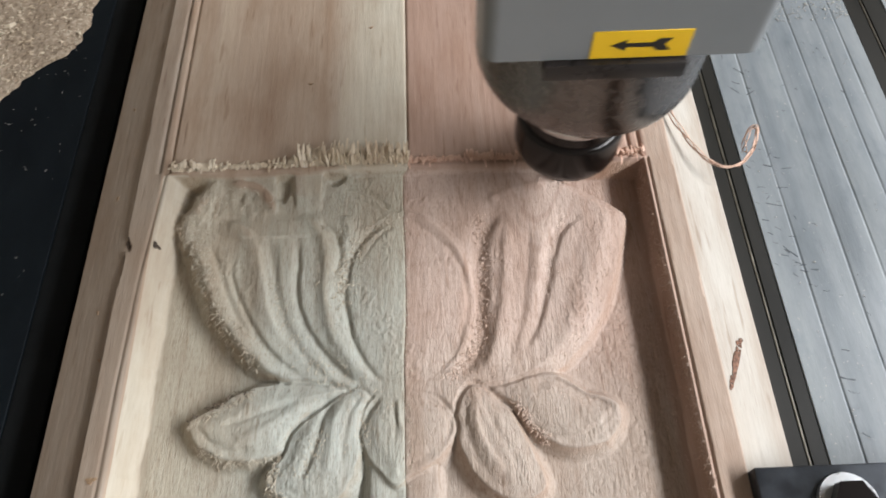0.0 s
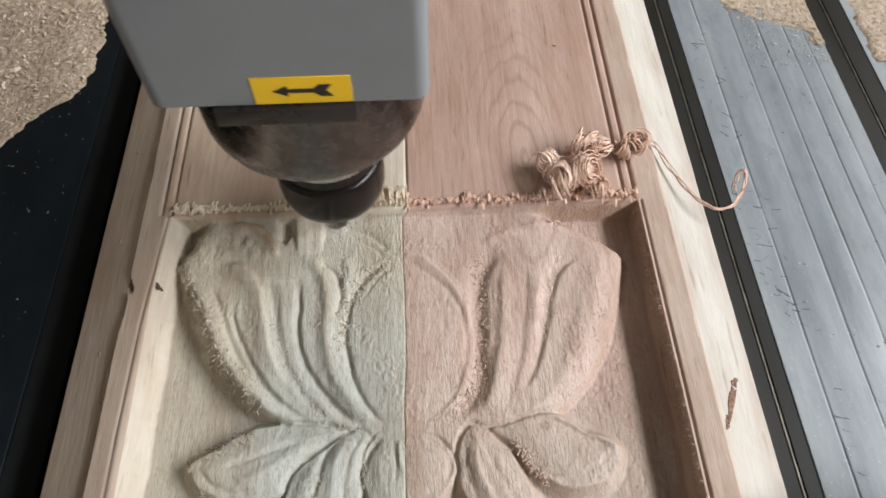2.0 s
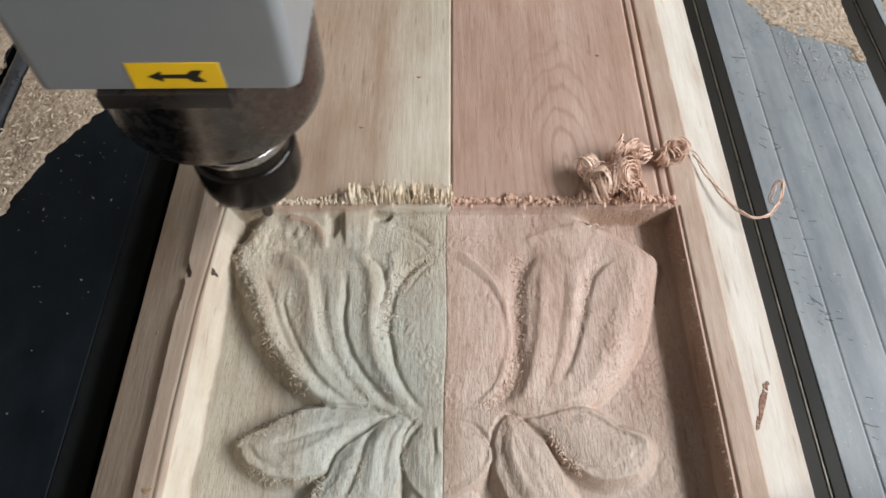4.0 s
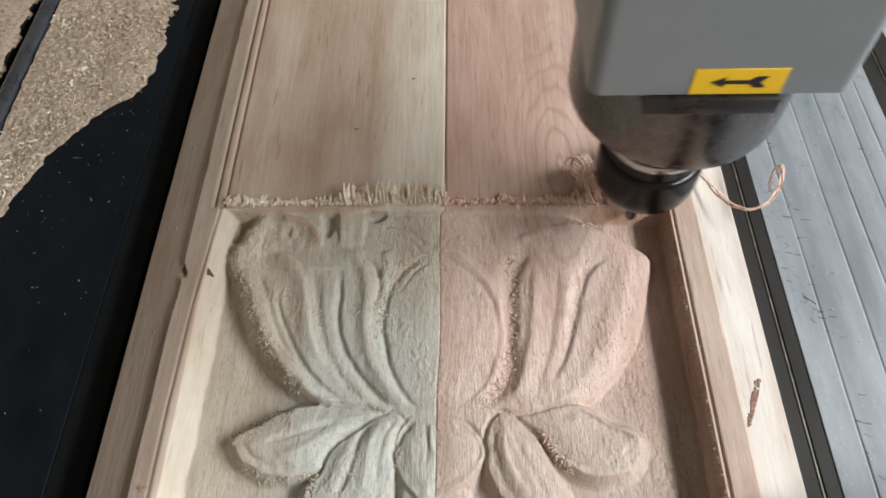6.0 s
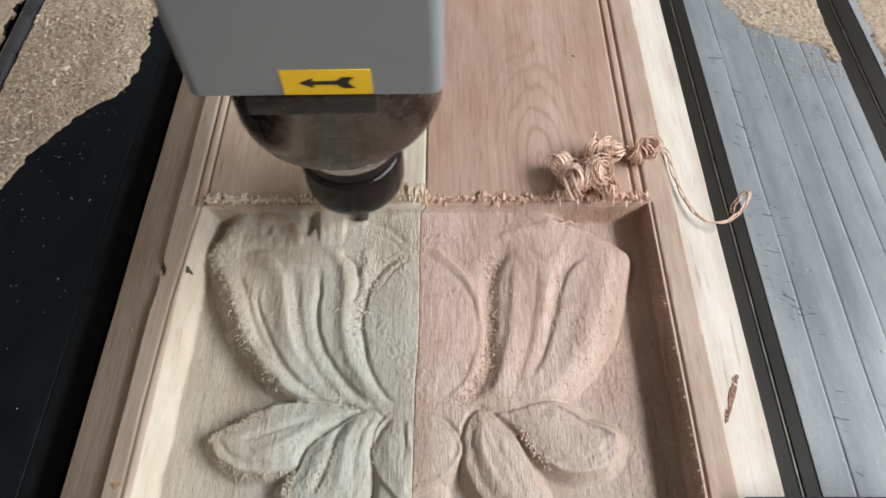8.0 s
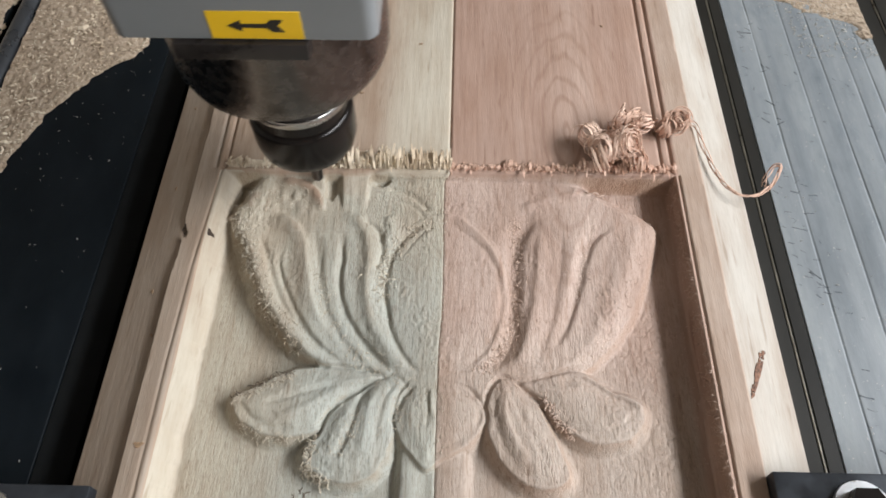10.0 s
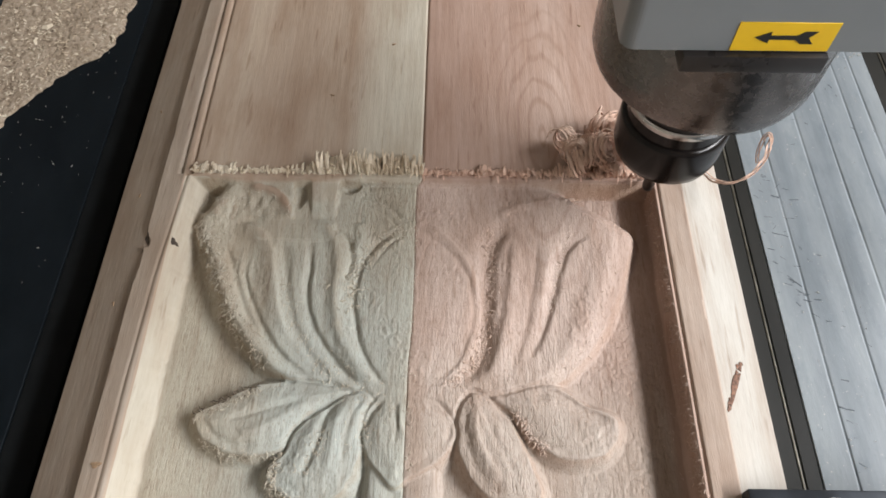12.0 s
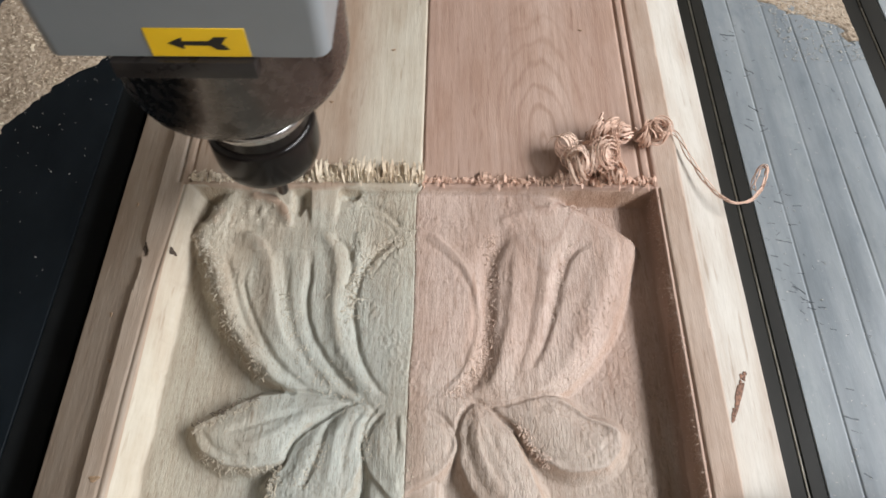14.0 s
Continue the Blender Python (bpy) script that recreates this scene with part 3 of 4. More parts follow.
    spur = np.exp(-((X - 0.0765 - (Y + 0.004) * -0.35) / 0.0011) ** 2) * smooth(-0.016, -0.010, Y)
    z = z + spur * 0.0010 * (1 - smooth(-0.004, -0.001, Y))
    # mill marks and torn fibres
    carved = np.maximum(inside, leafy)
    z = z + carved * (0.00007 * value_noise(X * 700, Y * 140, 11) + 0.00012 * value_noise(X * 380, Y * 160, 12))
    pits = np.clip(value_noise(X * 120, Y * 70, 44) - 0.05, 0, 1) * np.clip(value_noise(X * 1100, Y * 520, 45) - 0.25, 0, 1)
    z = z - pits * 0.0005 * carved
    torn = np.clip(value_noise(X * 90, Y * 60, 13) - 0.1, 0, 1) * np.clip(value_noise(X * 900, Y * 700, 14), 0, 1)
    z = z + torn * 0.0008 * carved
    z = np.minimum(z, -0.0008)
    # sloped walls
    wob = 0.0012 * value_noise(Y * 60, Y * 0 + 1.5, 15) + 0.0004 * value_noise(Y * 420, Y * 0 + 2.5, 16)
    wall_l = smooth(lip_left(Y) - 0.0006, lip_left(Y) + 0.0100 + wob, X)
    wall_r = 1 - smooth(REC_R - 0.0016 + 0.4 * wob, REC_R + 0.0004, X)
    wall_b = 1 - smooth(-0.0040 + 0.3 * wob, -0.0002, Y)
    return z * np.minimum(np.minimum(wall_l, wall_r), wall_b)


def panel_height(X, Y):
    z = 0.00006 * value_noise(X * 700, Y * 60, 30) + 0.00015 * value_noise(X * 30, Y * 18, 31)
    hollow = (X > lip_left(Y) - 0.0006) & (X < REC_R) & (Y < 0)
    z = np.where(hollow, relief(X, Y), z)
    # twin score lines past the hollow
    for x0 in (REC_L + 0.001, REC_L - 0.0045, REC_R - 0.0005, REC_R - 0.0062):
        z = np.where(Y > 0.0005, z - 0.0016 * np.exp(-((X - x0) / 0.0009) ** 2), z)
    # a fine score beside the hollow's lip
    z = np.where(Y <= 0.0, z - 0.0012 * np.exp(-((X - REC_R - 0.0022) / 0.0006) ** 2), z)
    z = np.where(Y <= 0.0, z - 0.0007 * np.exp(-((X - lip_left(Y) + 0.0022) / 0.0006) ** 2), z)
    # glue line between the two boards, open past the hollow
    z = np.where(Y > 0.0, z - 0.0012 * np.exp(-(X / 0.0006) ** 2), z - 0.0003 * np.exp(-(X / 0.0005) ** 2))
    # bevelled margins, with a chipped place on the left one
    chip = 0.0030 * np.exp(-((Y + 0.043) / 0.005) ** 2) * (Y > -0.045) + 0.0012 * np.exp(-((Y + 0.052) / 0.008) ** 2)
    wl = 0.0005 * value_noise(Y * 80, Y * 0 + 4.5, 33)
    dl = np.clip(-0.1385 + chip + wl - X, 0, 1)
    slope_l = np.clip(-0.1385 + wl - X, 0, 1)
    dr = np.clip(X - 0.1368 - wl, 0, 1)
    z = z - np.where(dl > 0, 0.0016 + slope_l * 0.40, 0) - np.where(dr > 0, 0.0010 + dr * 0.40, 0)
    return z


GRIDS = []


def top_at(x, y):
    """Height of the panel's face, from the boards as built."""
    xs, ys, z = GRIDS[0] if x < 0 else GRIDS[1]
    i = min(max(int(np.searchsorted(xs, x)) - 1, 0), len(xs) - 2)
    j = min(max(int(np.searchsorted(ys, y)) - 1, 0), len(ys) - 2)
    u = min(max((x - xs[i]) / (xs[i + 1] - xs[i]), 0), 1)
    v = min(max((y - ys[j]) / (ys[j + 1] - ys[j]), 0), 1)
    return float((z[i, j] * (1 - u) + z[i + 1, j] * u) * (1 - v) + (z[i, j + 1] * (1 - u) + z[i + 1, j + 1] * u) * v)


def board(name, x0, x1, material, parent):
    xs = np.linspace(x0, x1, int((x1 - x0) / 0.00055) + 1)
    ys = np.concatenate([np.linspace(-0.42, -0.20, 70), np.linspace(-0.1994, 0.0042, 371), np.linspace(0.006, 0.26, 170), np.linspace(0.264, 0.48, 30)])
    X, Y = np.meshgrid(xs, ys, indexing="ij")
    Z = panel_height(X, Y)
    GRIDS.append((xs, ys, Z))
    nx, ny = X.shape
    X = X - 0.0034 * np.exp(-(X / 0.012) ** 2) * smooth(-0.0005, -0.006, Z)   # the glue joint leans with depth
    top = np.stack([X, Y, Z], -1).reshape(-1, 3)
    idx = np.arange(nx * ny).reshape(nx, ny)
    quads = np.stack([idx[:-1, :-1], idx[1:, :-1], idx[1:, 1:], idx[:-1, 1:]], -1).reshape(-1, 4)
    rim = np.concatenate([idx[:, 0], idx[-1, 1:], idx[-2::-1, -1], idx[0, -2:0:-1]])
    low = top[rim].copy()
    low[:, 2] = BED
    n0 = len(top)
    k = np.arange(len(rim))
    k2 = (k + 1) % len(rim)
    skirt = np.stack([rim[k], n0 + k, n0 + k2, rim[k2]], -1)
    verts = np.concatenate([top, low])
    faces = np.concatenate([quads, skirt])
    me = bpy.data.meshes.new(name)
    me.vertices.add(len(verts))
    me.vertices.foreach_set("co", verts.astype(np.float32).ravel())
    me.loops.add(faces.size)
    me.loops.foreach_set("vertex_index", faces.astype(np.int32).ravel())
    me.polygons.add(len(faces))
    me.polygons.foreach_set("loop_start", np.arange(0, faces.size, 4, dtype=np.int32))
    me.update(calc_edges=True)
    me.validate()
    me.materials.append(material)
    ob = new(name, me)
    ob.parent = parent
    me.polygons.foreach_set("use_smooth", [True] * len(me.polygons))
    return ob


panel = thing("carved_panel", "two-tone wooden panel with a half-milled lotus relief, on the bed", "wood panel")
board("board", XL, 0.0, PALE, panel)["label"] = "pale sapwood board"
board("board", 0.0, XR, PINK, panel)["label"] = "rosy heartwood board"


# ---- the machine bed ----
def slot(x0, x1, lips, metal):
    """A black T-slot rail along y with thin lips."""
    name = "slot_rail"
    t = thing(name, "blackened metal T-slot rail let into the bed", "slot rail", "rails of the machine bed")
    zt = BED - 0.0006
    part("channel", box_bm(x0 + 0.0005, x1 - 0.0005, -0.6, 0.9, zt - 0.016, zt - 0.006, 0.0008), metal, t, "", False)
    for a, b in lips:
        part("lip", box_bm(a, b, -0.6, 0.9, zt - 0.006, zt, 0.0004, 1), metal, t, "", False)
    for a, b in lips[:1] if x0 > 0 else []:
        part("bare_edge", box_bm(b - 0.0012, b - 0.0002, -0.6, 0.9, zt - 0.0005, zt + 0.0006, 0.0002, 1), SLOT_EDGE, t, "worn bright edge")
    return t


def ribbed_slab(x0, x1, ribs, material, label):
    """A long bed slab along y with shallow grooves."""
    xs = sorted({x0, x1, x0 + 0.0003, x1 - 0.0003, *(r + k * 0.0002 for r in ribs for k in range(-7, 8))})
    ys = np.linspace(-0.6, 0.9, 150 if ribs else 2)
    X, Y = np.meshgrid(xs, ys, indexing="ij")
    Z = np.full(X.shape, BED)
    for n, r in enumerate(ribs):
        w = 0.00062 + 0.00022 * value_noise(Y * 25, Y * 0 + n, 3)
        c = r + 0.0004 * value_noise(Y * 16, Y * 0 + n, 5)
        Z = Z - (0.00042 + 0.0003 * value_noise(Y * 30, Y * 0 + n, 6)) * np.exp(-((X - c) / w) ** 2)
    Z[0], Z[-1] = BED - 0.0003, BED - 0.0003
    bm = bmesh.new()
    top = [[bm.verts.new(p) for p in zip(X[i], Y[i], Z[i])] for i in range(len(xs))]
    for a, b in zip(top, top[1:]):
        for k in range(len(ys) - 1):
            bm.faces.new((a[k], b[k], b[k + 1], a[k + 1]))
    for row in (top[0], top[-1]):
        low = [bm.verts.new((v.co.x, v.co.y, BED - 0.02)) for v in row]
        for k in range(len(ys) - 1):
            bm.faces.new((row[k], row[k + 1], low[k + 1], low[k]))
    return tagged(part("bed_slab", bm, material, None, "", True), label, "machine bed", "slabs of the machine bed", "structure")


slot(0.130, 0.1845, [(0.130, 0.1765), (0.1772, 0.1845)], SLOT)
slot(0.280, 0.304, [(0.280, 0.2915), (0.2925, 0.304)], SLOT)
slot(-0.190, -0.130, [(-0.140, -0.130), (-0.190, -0.172)], LEFT_SLOT)
ribbed_slab(0.1847, 0.2798, (0.2005, 0.2235, 0.2400, 0.2570, 0.2690), GREY_BED, "grey ribbed plastic bed slab, scratched and dusty")
ribbed_slab(0.3042, 0.62, (0.33, 0.36, 0.39, 0.42), GREY_BED, "grey ribbed plastic bed slab beyond the rail")
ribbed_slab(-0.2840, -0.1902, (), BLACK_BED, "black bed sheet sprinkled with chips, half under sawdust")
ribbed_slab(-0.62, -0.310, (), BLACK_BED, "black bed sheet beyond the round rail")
tagged(part("table_base", box_bm(-0.63, 0.63, -0.61, 0.91, -0.085, BED - 0.0205), SLOT), "dark steel table base under the bed", "machine base", "", "structure")

rail = thing("guide_rail", "grey metal rail beside the sawdust-covered bed", "rail")
part("rail_bar", lathe_bm([(0.0, -0.75), (0.0065, -0.75), (0.0065, 0.75), (0.0, 0.75)], 24), RAIL, rail).matrix_basis = pose(-0.2955, 0.15, BED + 0.001, 90)
part("rail_bed", box_bm(-0.308, -0.286, -0.6, 0.9, BED - 0.02, BED - 0.006, 0.0006), SLOT, rail)


def heap_edge(y):
    """Where the sawdust on the black sheet ends."""
    return np.interp(y, [-0.05, 0.017, 0.054, 0.067, 0.080, 0.101, 0.116, 0.125, 0.15, 0.195, 0.30, 0.9], [-0.290, -0.265, -0.254, -0.249, -0.242, -0.225, -0.207, -0.203, -0.201, -0.200, -0.197, -0.19])


def pile(name, outline, x_far, y0, y1, seed, label, height=0.004, rag=1.0):
    """Sawdust lying on the bed: from an edge x = outline(y) to x_far, thinning out at the edge."""
    ys = np.arange(y0, y1, 0.0016)
    k = np.linspace(0, 1, 90)
    Y, K = np.meshgrid(ys, k, indexing="ij")
    e = outline(Y)
    e = e + rag * 0.0020 * value_noise(Y * 160, Y * 0 + seed, seed) + rag * 0.0012 * value_noise(Y * 520, Y * 0 + seed, seed + 1)
    X = e + (x_far - e) * K
    d = np.abs(X - e)
    Z = BED - 0.0008 + (0.0016 + height * (1 - np.exp(-d / 0.03))) * (1 - np.exp(-d / 0.0016))
    Z = Z + smooth(0, 0.004, d) * (0.00045 * value_noise(X * 300, Y * 300, seed + 2) + 0.0005 * value_noise(X * 700, Y * 700, seed + 3) + 0.0010 * value_noise(X * 60, Y * 60, seed + 4))
    a, b = X.shape
    idx = np.arange(a * b).reshape(a, b)
    quads = np.stack([idx[:-1, :-1], idx[1:, :-1], idx[1:, 1:], idx[:-1, 1:]], -1).reshape(-1, 4)
    ob = mesh_of(name, np.stack([X, Y, Z], -1).reshape(-1, 3), quads, SAWDUST)
    return tagged(ob, label, "sawdust", "", "stuff")


pile("sawdust", heap_edge, -0.287, 0.0, 0.6, 41, "coarse pale sawdust heaped on the black bed sheet")
pile("sawdust", lambda y: np.interp(y, [-0.2, 0.6], [-0.311, -0.309]), -0.55, -0.2, 0.6, 51, "coarse pale sawdust beyond the round rail", 0.006)
pile("sawdust", lambda y: np.interp(y, [0.135, 0.150, 0.160, 0.168, 0.176, 0.2, 0.5], [0.2785, 0.270, 0.248, 0.236, 0.226, 0.214, 0.207]), 0.2792, 0.137, 0.5, 61, "thin pale sawdust drifting over the grey bed slab", 0.0006, 3.0)
pile("sawdust", lambda y: np.interp(y, [0.10, 0.6], [0.308, 0.305]), 0.50, 0.12, 0.6, 71, "pale sawdust on the far bed slab", 0.002)

# ---- the spindle ----
AXIS_Y = -0.006
spindle = thing("router_spindle", "grey-covered router spindle with a black collet nut, milling the panel", "router spindle")
def cover_bm():
    bm = box_bm(-0.047, 0.047, -0.044, 0.050, 0.1358, 0.30)
    up = [e for e in bm.edges if abs(e.verts[0].co.z - e.verts[1].co.z) > 0.1]
    bmesh.ops.bevel(bm, geom=up, offset=0.0050, segments=8, affect="EDGES", profile=0.5)
    low = [e for e in bm.edges if all(v.co.z < 0.14 for v in e.verts)]
    bmesh.ops.bevel(bm, geom=low, offset=0.0005, segments=1, affect="EDGES")
    return bm


cover = part("cover", cover_bm(), GREY_PAINT, spindle, "grey painted square cover", False)
body = part("housing", lathe_bm([(0.0, 0.091), (0.024, 0.091), (0.040, 0.0915), (0.0438, 0.0935), (0.0455, 0.0985), (0.0458, 0.106), (0.0458, 0.1354), (0.0, 0.1354)], 96), STEEL, spindle, "polished round steel housing")
part("name_strip", box_bm(-0.026, 0.0222, -0.0463, -0.030, 0.1284, 0.1356, 0.0006), DARK_PLATE_SHADE, spindle, "dark strip under the cover")
part("nose_ring", lathe_bm([(0.0, 0.0655), (0.0236, 0.0655), (0.0241, 0.0661), (0.0241, 0.0692), (0.0236, 0.0698), (0.0, 0.0698)], 72), RING, spindle, "bright nose ring")
# dark colour here stands in for the housing's shade on the upper ring
part("neck", lathe_bm([(0.0, 0.0698), (0.0228, 0.0698), (0.0228, 0.0912), (0.0, 0.0912)], 72), DARK_PLATE_SHADE, spindle, "steel neck, coloured dark for the shade under the housing")
nut = part("collet_nut", lathe_bm([(0.0, 0.031), (0.0175, 0.031), (0.0212, 0.0322), (0.0238, 0.0355), (0.0250, 0.0400), (0.0252, 0.0440), (0.0252, 0.0562), (0.0249, 0.0576), (0.0240, 0.0588), (0.0232, 0.0592), (0.0232, 0.0657), (0.0, 0.0657)], 96), NUT, spindle, "black collet nut")
part("cutter", lathe_bm([(0.0, 0.0), (0.0013, 0.0002), (0.0026, 0.0012), (0.0030, 0.003), (0.0030, 0.018), (0.0032, 0.019), (0.0032, 0.034), (0.0, 0.034)], 32), CARBIDE, spindle, "slim round-nosed cutter")


def sticker():
    s = part("arrow_sticker", box_bm(-0.0112, 0.0212, -0.0443, -0.04395, 0.1366, 0.1484, 0.0001, 1), YELLOW, cover, "yellow sticker")
    pts = [(-0.0048, 0.0), (0.0002, 0.0024), (0.0002, 0.0008), (0.0088, 0.0009), (0.0108, 0.0026), (0.0150, 0.0026), (0.0128, 0.0), (0.0150, -0.0026), (0.0108, -0.0026), (0.0088, -0.0009), (0.0002, -0.0008), (0.0002, -0.0024)]
    bm = bmesh.new()
    vs = [bm.verts.new((x, -0.0445, 0.1424 + z)) for x, z in pts]
    f = bm.faces.new(vs)
    r = bmesh.ops.extrude_face_region(bm, geom=[f])
    for v in r["geom"]:
        if isinstance(v, bmesh.types.BMVert):
            v.co.y += 0.0004
    bmesh.ops.triangulate(bm, faces=[g for g in bm.faces if len(g.verts) > 4])
    arrow = part("arrow", bm, PRINT, spindle, "black arrow print", False)
    return s


sticker()

# ---- shavings ----
rng = random.Random(7)


def fringe(name, spans, material, label):
    """Upright curled fibres along the hollow's far lip. spans: x0, x1, height, how many, most curl."""
    verts, faces = [], []
    for x0, x1, h, n, most in spans:
        for i in range(n):
            x = x0 + (x1 - x0) * (i + rng.random()) / n
            hh = h * rng.uniform(0.65, 1.1)
            lean, curl = rng.uniform(-0.4, 0.4), rng.uniform(0.4 * most, most)
            y = rng.uniform(0.0008, 0.0030)
            pts, a = [], rng.uniform(-0.15, 0.7)
            p = Vector((x, y, -0.0006))
            for k in range(11):
                pts.append(p.copy())
                p = p + Vector((lean * 0.35, math.sin(a), max(math.cos(a), -0.6))) * (hh / 7)
                p.z = max(p.z, 0.0002)
                a += curl / 8 * (1 if i % 9 else -0.5)
            tw = rng.uniform(-0.9, 0.9)
            ribbon(verts, faces, pts, rng.uniform(0.0007, 0.0016), 0.00035, (math.cos(tw), math.sin(tw), 0.1))
    return tagged(mesh_of(name, verts, faces, material), label, "wood shavings", "", "stuff")


fringe("shaving_fringe", [(-0.122, -0.100, 0.0062, 60, 5.2), (-0.100, -0.068, 0.0036, 60, 5.0), (-0.068, -0.057, 0.0050, 20, 3.4), (-0.057, 0.0005, 0.0096, 190, 2.5)], SHAVE_PALE, "pale torn wood fibres standing along the milled edge")
fringe("shaving_fringe", [(0.0005, 0.030, 0.0044, 74, 5.6), (0.030, 0.045, 0.0060, 44, 5.0), (0.045, 0.070, 0.0046, 70, 5.6), (0.070, 0.090, 0.0070, 56, 5.0), (0.090, 0.1225, 0.0066, 86, 5.8)], SHAVE_PINK, "rosy torn wood fibres standing along the milled edge")


def clump(centre, size, n, label, seed):
    """A tangle of coiled shavings."""
    r = random.Random(seed)
    verts, faces = [], []
    for i in range(n):
        if i % 9 == 0:
            main = Vector((r.gauss(0, 1), r.gauss(0, 0.8), r.gauss(0, 0.5))).normalized()
            heart = Vector(centre) + Vector((r.gauss(0, 0.36), r.gauss(0, 0.28), r.gauss(0, 0.2))) * size
            big = size * r.uniform(0.45, 0.75)
        rad = big * r.uniform(0.75, 1.1)
        ax = (main + Vector((r.gauss(0, 1), r.gauss(0, 1), r.gauss(0, 1))) * 0.16).normalized()
        u = ax.orthogonal().normalized()
        v = ax.cross(u)
        c = heart + ax * size * r.uniform(-0.35, 0.35) + Vector((r.gauss(0, 1), r.gauss(0, 1), r.gauss(0, 1))) * size * 0.06
        turns = r.uniform(0.8, 1.7)
        ph = r.uniform(0, 6.28) if i % 9 == 0 else ph + r.uniform(-0.5, 0.5)
        pts = []
        for k in range(18):
            t = k / 17
            a = ph + turns * 2 * math.pi * t
            q = c + (u * math.cos(a) + v * math.sin(a)) * rad * (1 - 0.35 * t) + ax * (t - 0.5) * size * 0.22
            q.z = max(q.z, 0.0004 + 0.0012 * r.random())
            pts.append(q)
        ribbon(verts, faces, pts, r.uniform(0.0007, 0.0014), 0.00025, tuple(ax))
    return tagged(mesh_of("shaving_clump", verts, faces, SHAVE_PINK), label, "wood shavings", "curled shavings on the panel", "stuff")


clump((0.087, 0.014, 0.0085), 0.0125, 84, "dense tangle of rosy curled shavings on the panel's edge", 3)
clump((0.097, 0.005, 0.0060), 0.0095, 50, "rosy curled shavings piled against the milled edge", 4)
clump((0.102, 0.031, 0.0085), 0.0105, 60, "loose ball of rosy curled shavings on the panel", 5)
clump((0.124, 0.030, 0.0070), 0.0095, 50, "small ball of rosy curled shavings on the scored lines", 6)


def thread():
    """One long twisted shaving hanging over the panel's bevel."""
    ctrl = [(0.126, 0.030, 0.004), (0.137, 0.036, 0.002), (0.143, 0.018, 0.0012), (0.150, 0.001, 0.0005), (0.158, -0.008, -0.0005), (0.168, -0.008, -0.0025), (0.177, -0.001, -0.0040), (0.183, 0.009, -0.0030), (0.184, 0.015, -0.0020), (0.180, 0.013, -0.0030), (0.176, 0.005, -0.0050), (0.176, 0.001, -0.0050)]
    pts = []
    for i in range(len(ctrl) - 1):
        p0, p1, p2, p3 = (Vector(ctrl[min(max(j, 0), len(ctrl) - 1)]) for j in (i - 1, i, i + 1, i + 2))
        for k in range(6):
            t = k / 6
            pts.append(0.5 * ((2 * p1) + (p2 - p0) * t + (2 * p0 - 5 * p1 + 4 * p2 - p3) * t * t + (3 * p1 - p0 - 3 * p2 + p3) * t ** 3))
    pivot = Vector((0.137, 0.036, 0.002))
    verts, faces = [], []
    for w in (0.0, 2.2, 4.1):
        side = [(math.cos(i * 0.55 + w), math.sin(i * 0.55 + w), 0.6) for i in range(len(pts))]
        q = [p - pivot + Vector((math.sin(i * 0.4 + w), math.cos(i * 0.33 + w), math.sin(i * 0.5 + w))) * 0.0009 for i, p in enumerate(pts)]
        ribbon(verts, faces, q, 0.0010, 0.0003, side)
    ob = mesh_of("shaving_thread", verts, faces, SHAVE_PINK)
    ob.matrix_basis = Matrix.Translation(pivot)
    return tagged(ob, "long thin curly shaving hanging over the panel's edge", "wood shaving")


strand = thread()


# ---- knots, bark and torn fibres on the panel ----
def blotch(name, x, y, rx, ry, turn, material, seed, label, drop=0.0):
    """A thin irregular patch that lies on the panel's face."""
    r = random.Random(seed)
    bm = bmesh.new()
    n = 22
    rings = []
    for k, f in enumerate((1.0, 0.85, 0.0)):
        ring = []
        for i in range(n if f else 1):
            a = 2 * math.pi * i / n
            q = f * (1 + 0.25 * math.sin(3 * a + seed) + r.uniform(-0.16, 0.16))
            px, py = rx * q * math.cos(a), ry * q * math.sin(a)
            wx, wy = x + px * math.cos(turn) - py * math.sin(turn), y + px * math.sin(turn) + py * math.cos(turn)
            h = top_at(wx, wy)
            ring.append(bm.verts.new((wx, wy, h + (-0.0006, 0.0004, 0.0005 - drop)[k])))
        rings.append(ring)
    for i in range(n):
        j = (i + 1) % n
        bm.faces.new((rings[0][i], rings[0][j], rings[1][j], rings[1][i]))
        bm.faces.new((rings[1][i], rings[1][j], rings[2][0]))
    return part(name, bm, material, panel, label)


DARK_KNOT = plain("dark_knot", (0.045, 0.03, 0.02), 0.8, 0.0, 0.4, 700, 0.4)
KNOT = plain("brown_knot", (0.26, 0.17, 0.10), 0.75, 0.0, 0.4, 700, 0.3)
blotch("knot", -0.1236, -0.0415, 0.0013, 0.0020, 0.3, DARK_KNOT, 3, "dark pin knot")
blotch("knot", -0.1372, -0.0400, 0.0011, 0.0030, 0.1, DARK_KNOT, 5, "dark chipped knot")
blotch("knot", -0.1325, -0.1535, 0.0024, 0.0014, 0.2, KNOT, 7, "brown pin knot")
blotch("bark_fleck", 0.1448, -0.1130, 0.0018, 0.0098, -0.42, BARK, 12, "reddish bark fleck")
_fl = random.Random(4)
for i in range(12):
    f = _fl.uniform(-1.25, 1.35)
    blotch("bark_fleck", 0.1448 + 0.0046 * f + _fl.uniform(-0.0012, 0.0012), -0.1130 + 0.0102 * f, _fl.uniform(0.0005, 0.0010), _fl.uniform(0.0008, 0.0019), -0.42, BARK, 50 + i, "reddish bark fleck")
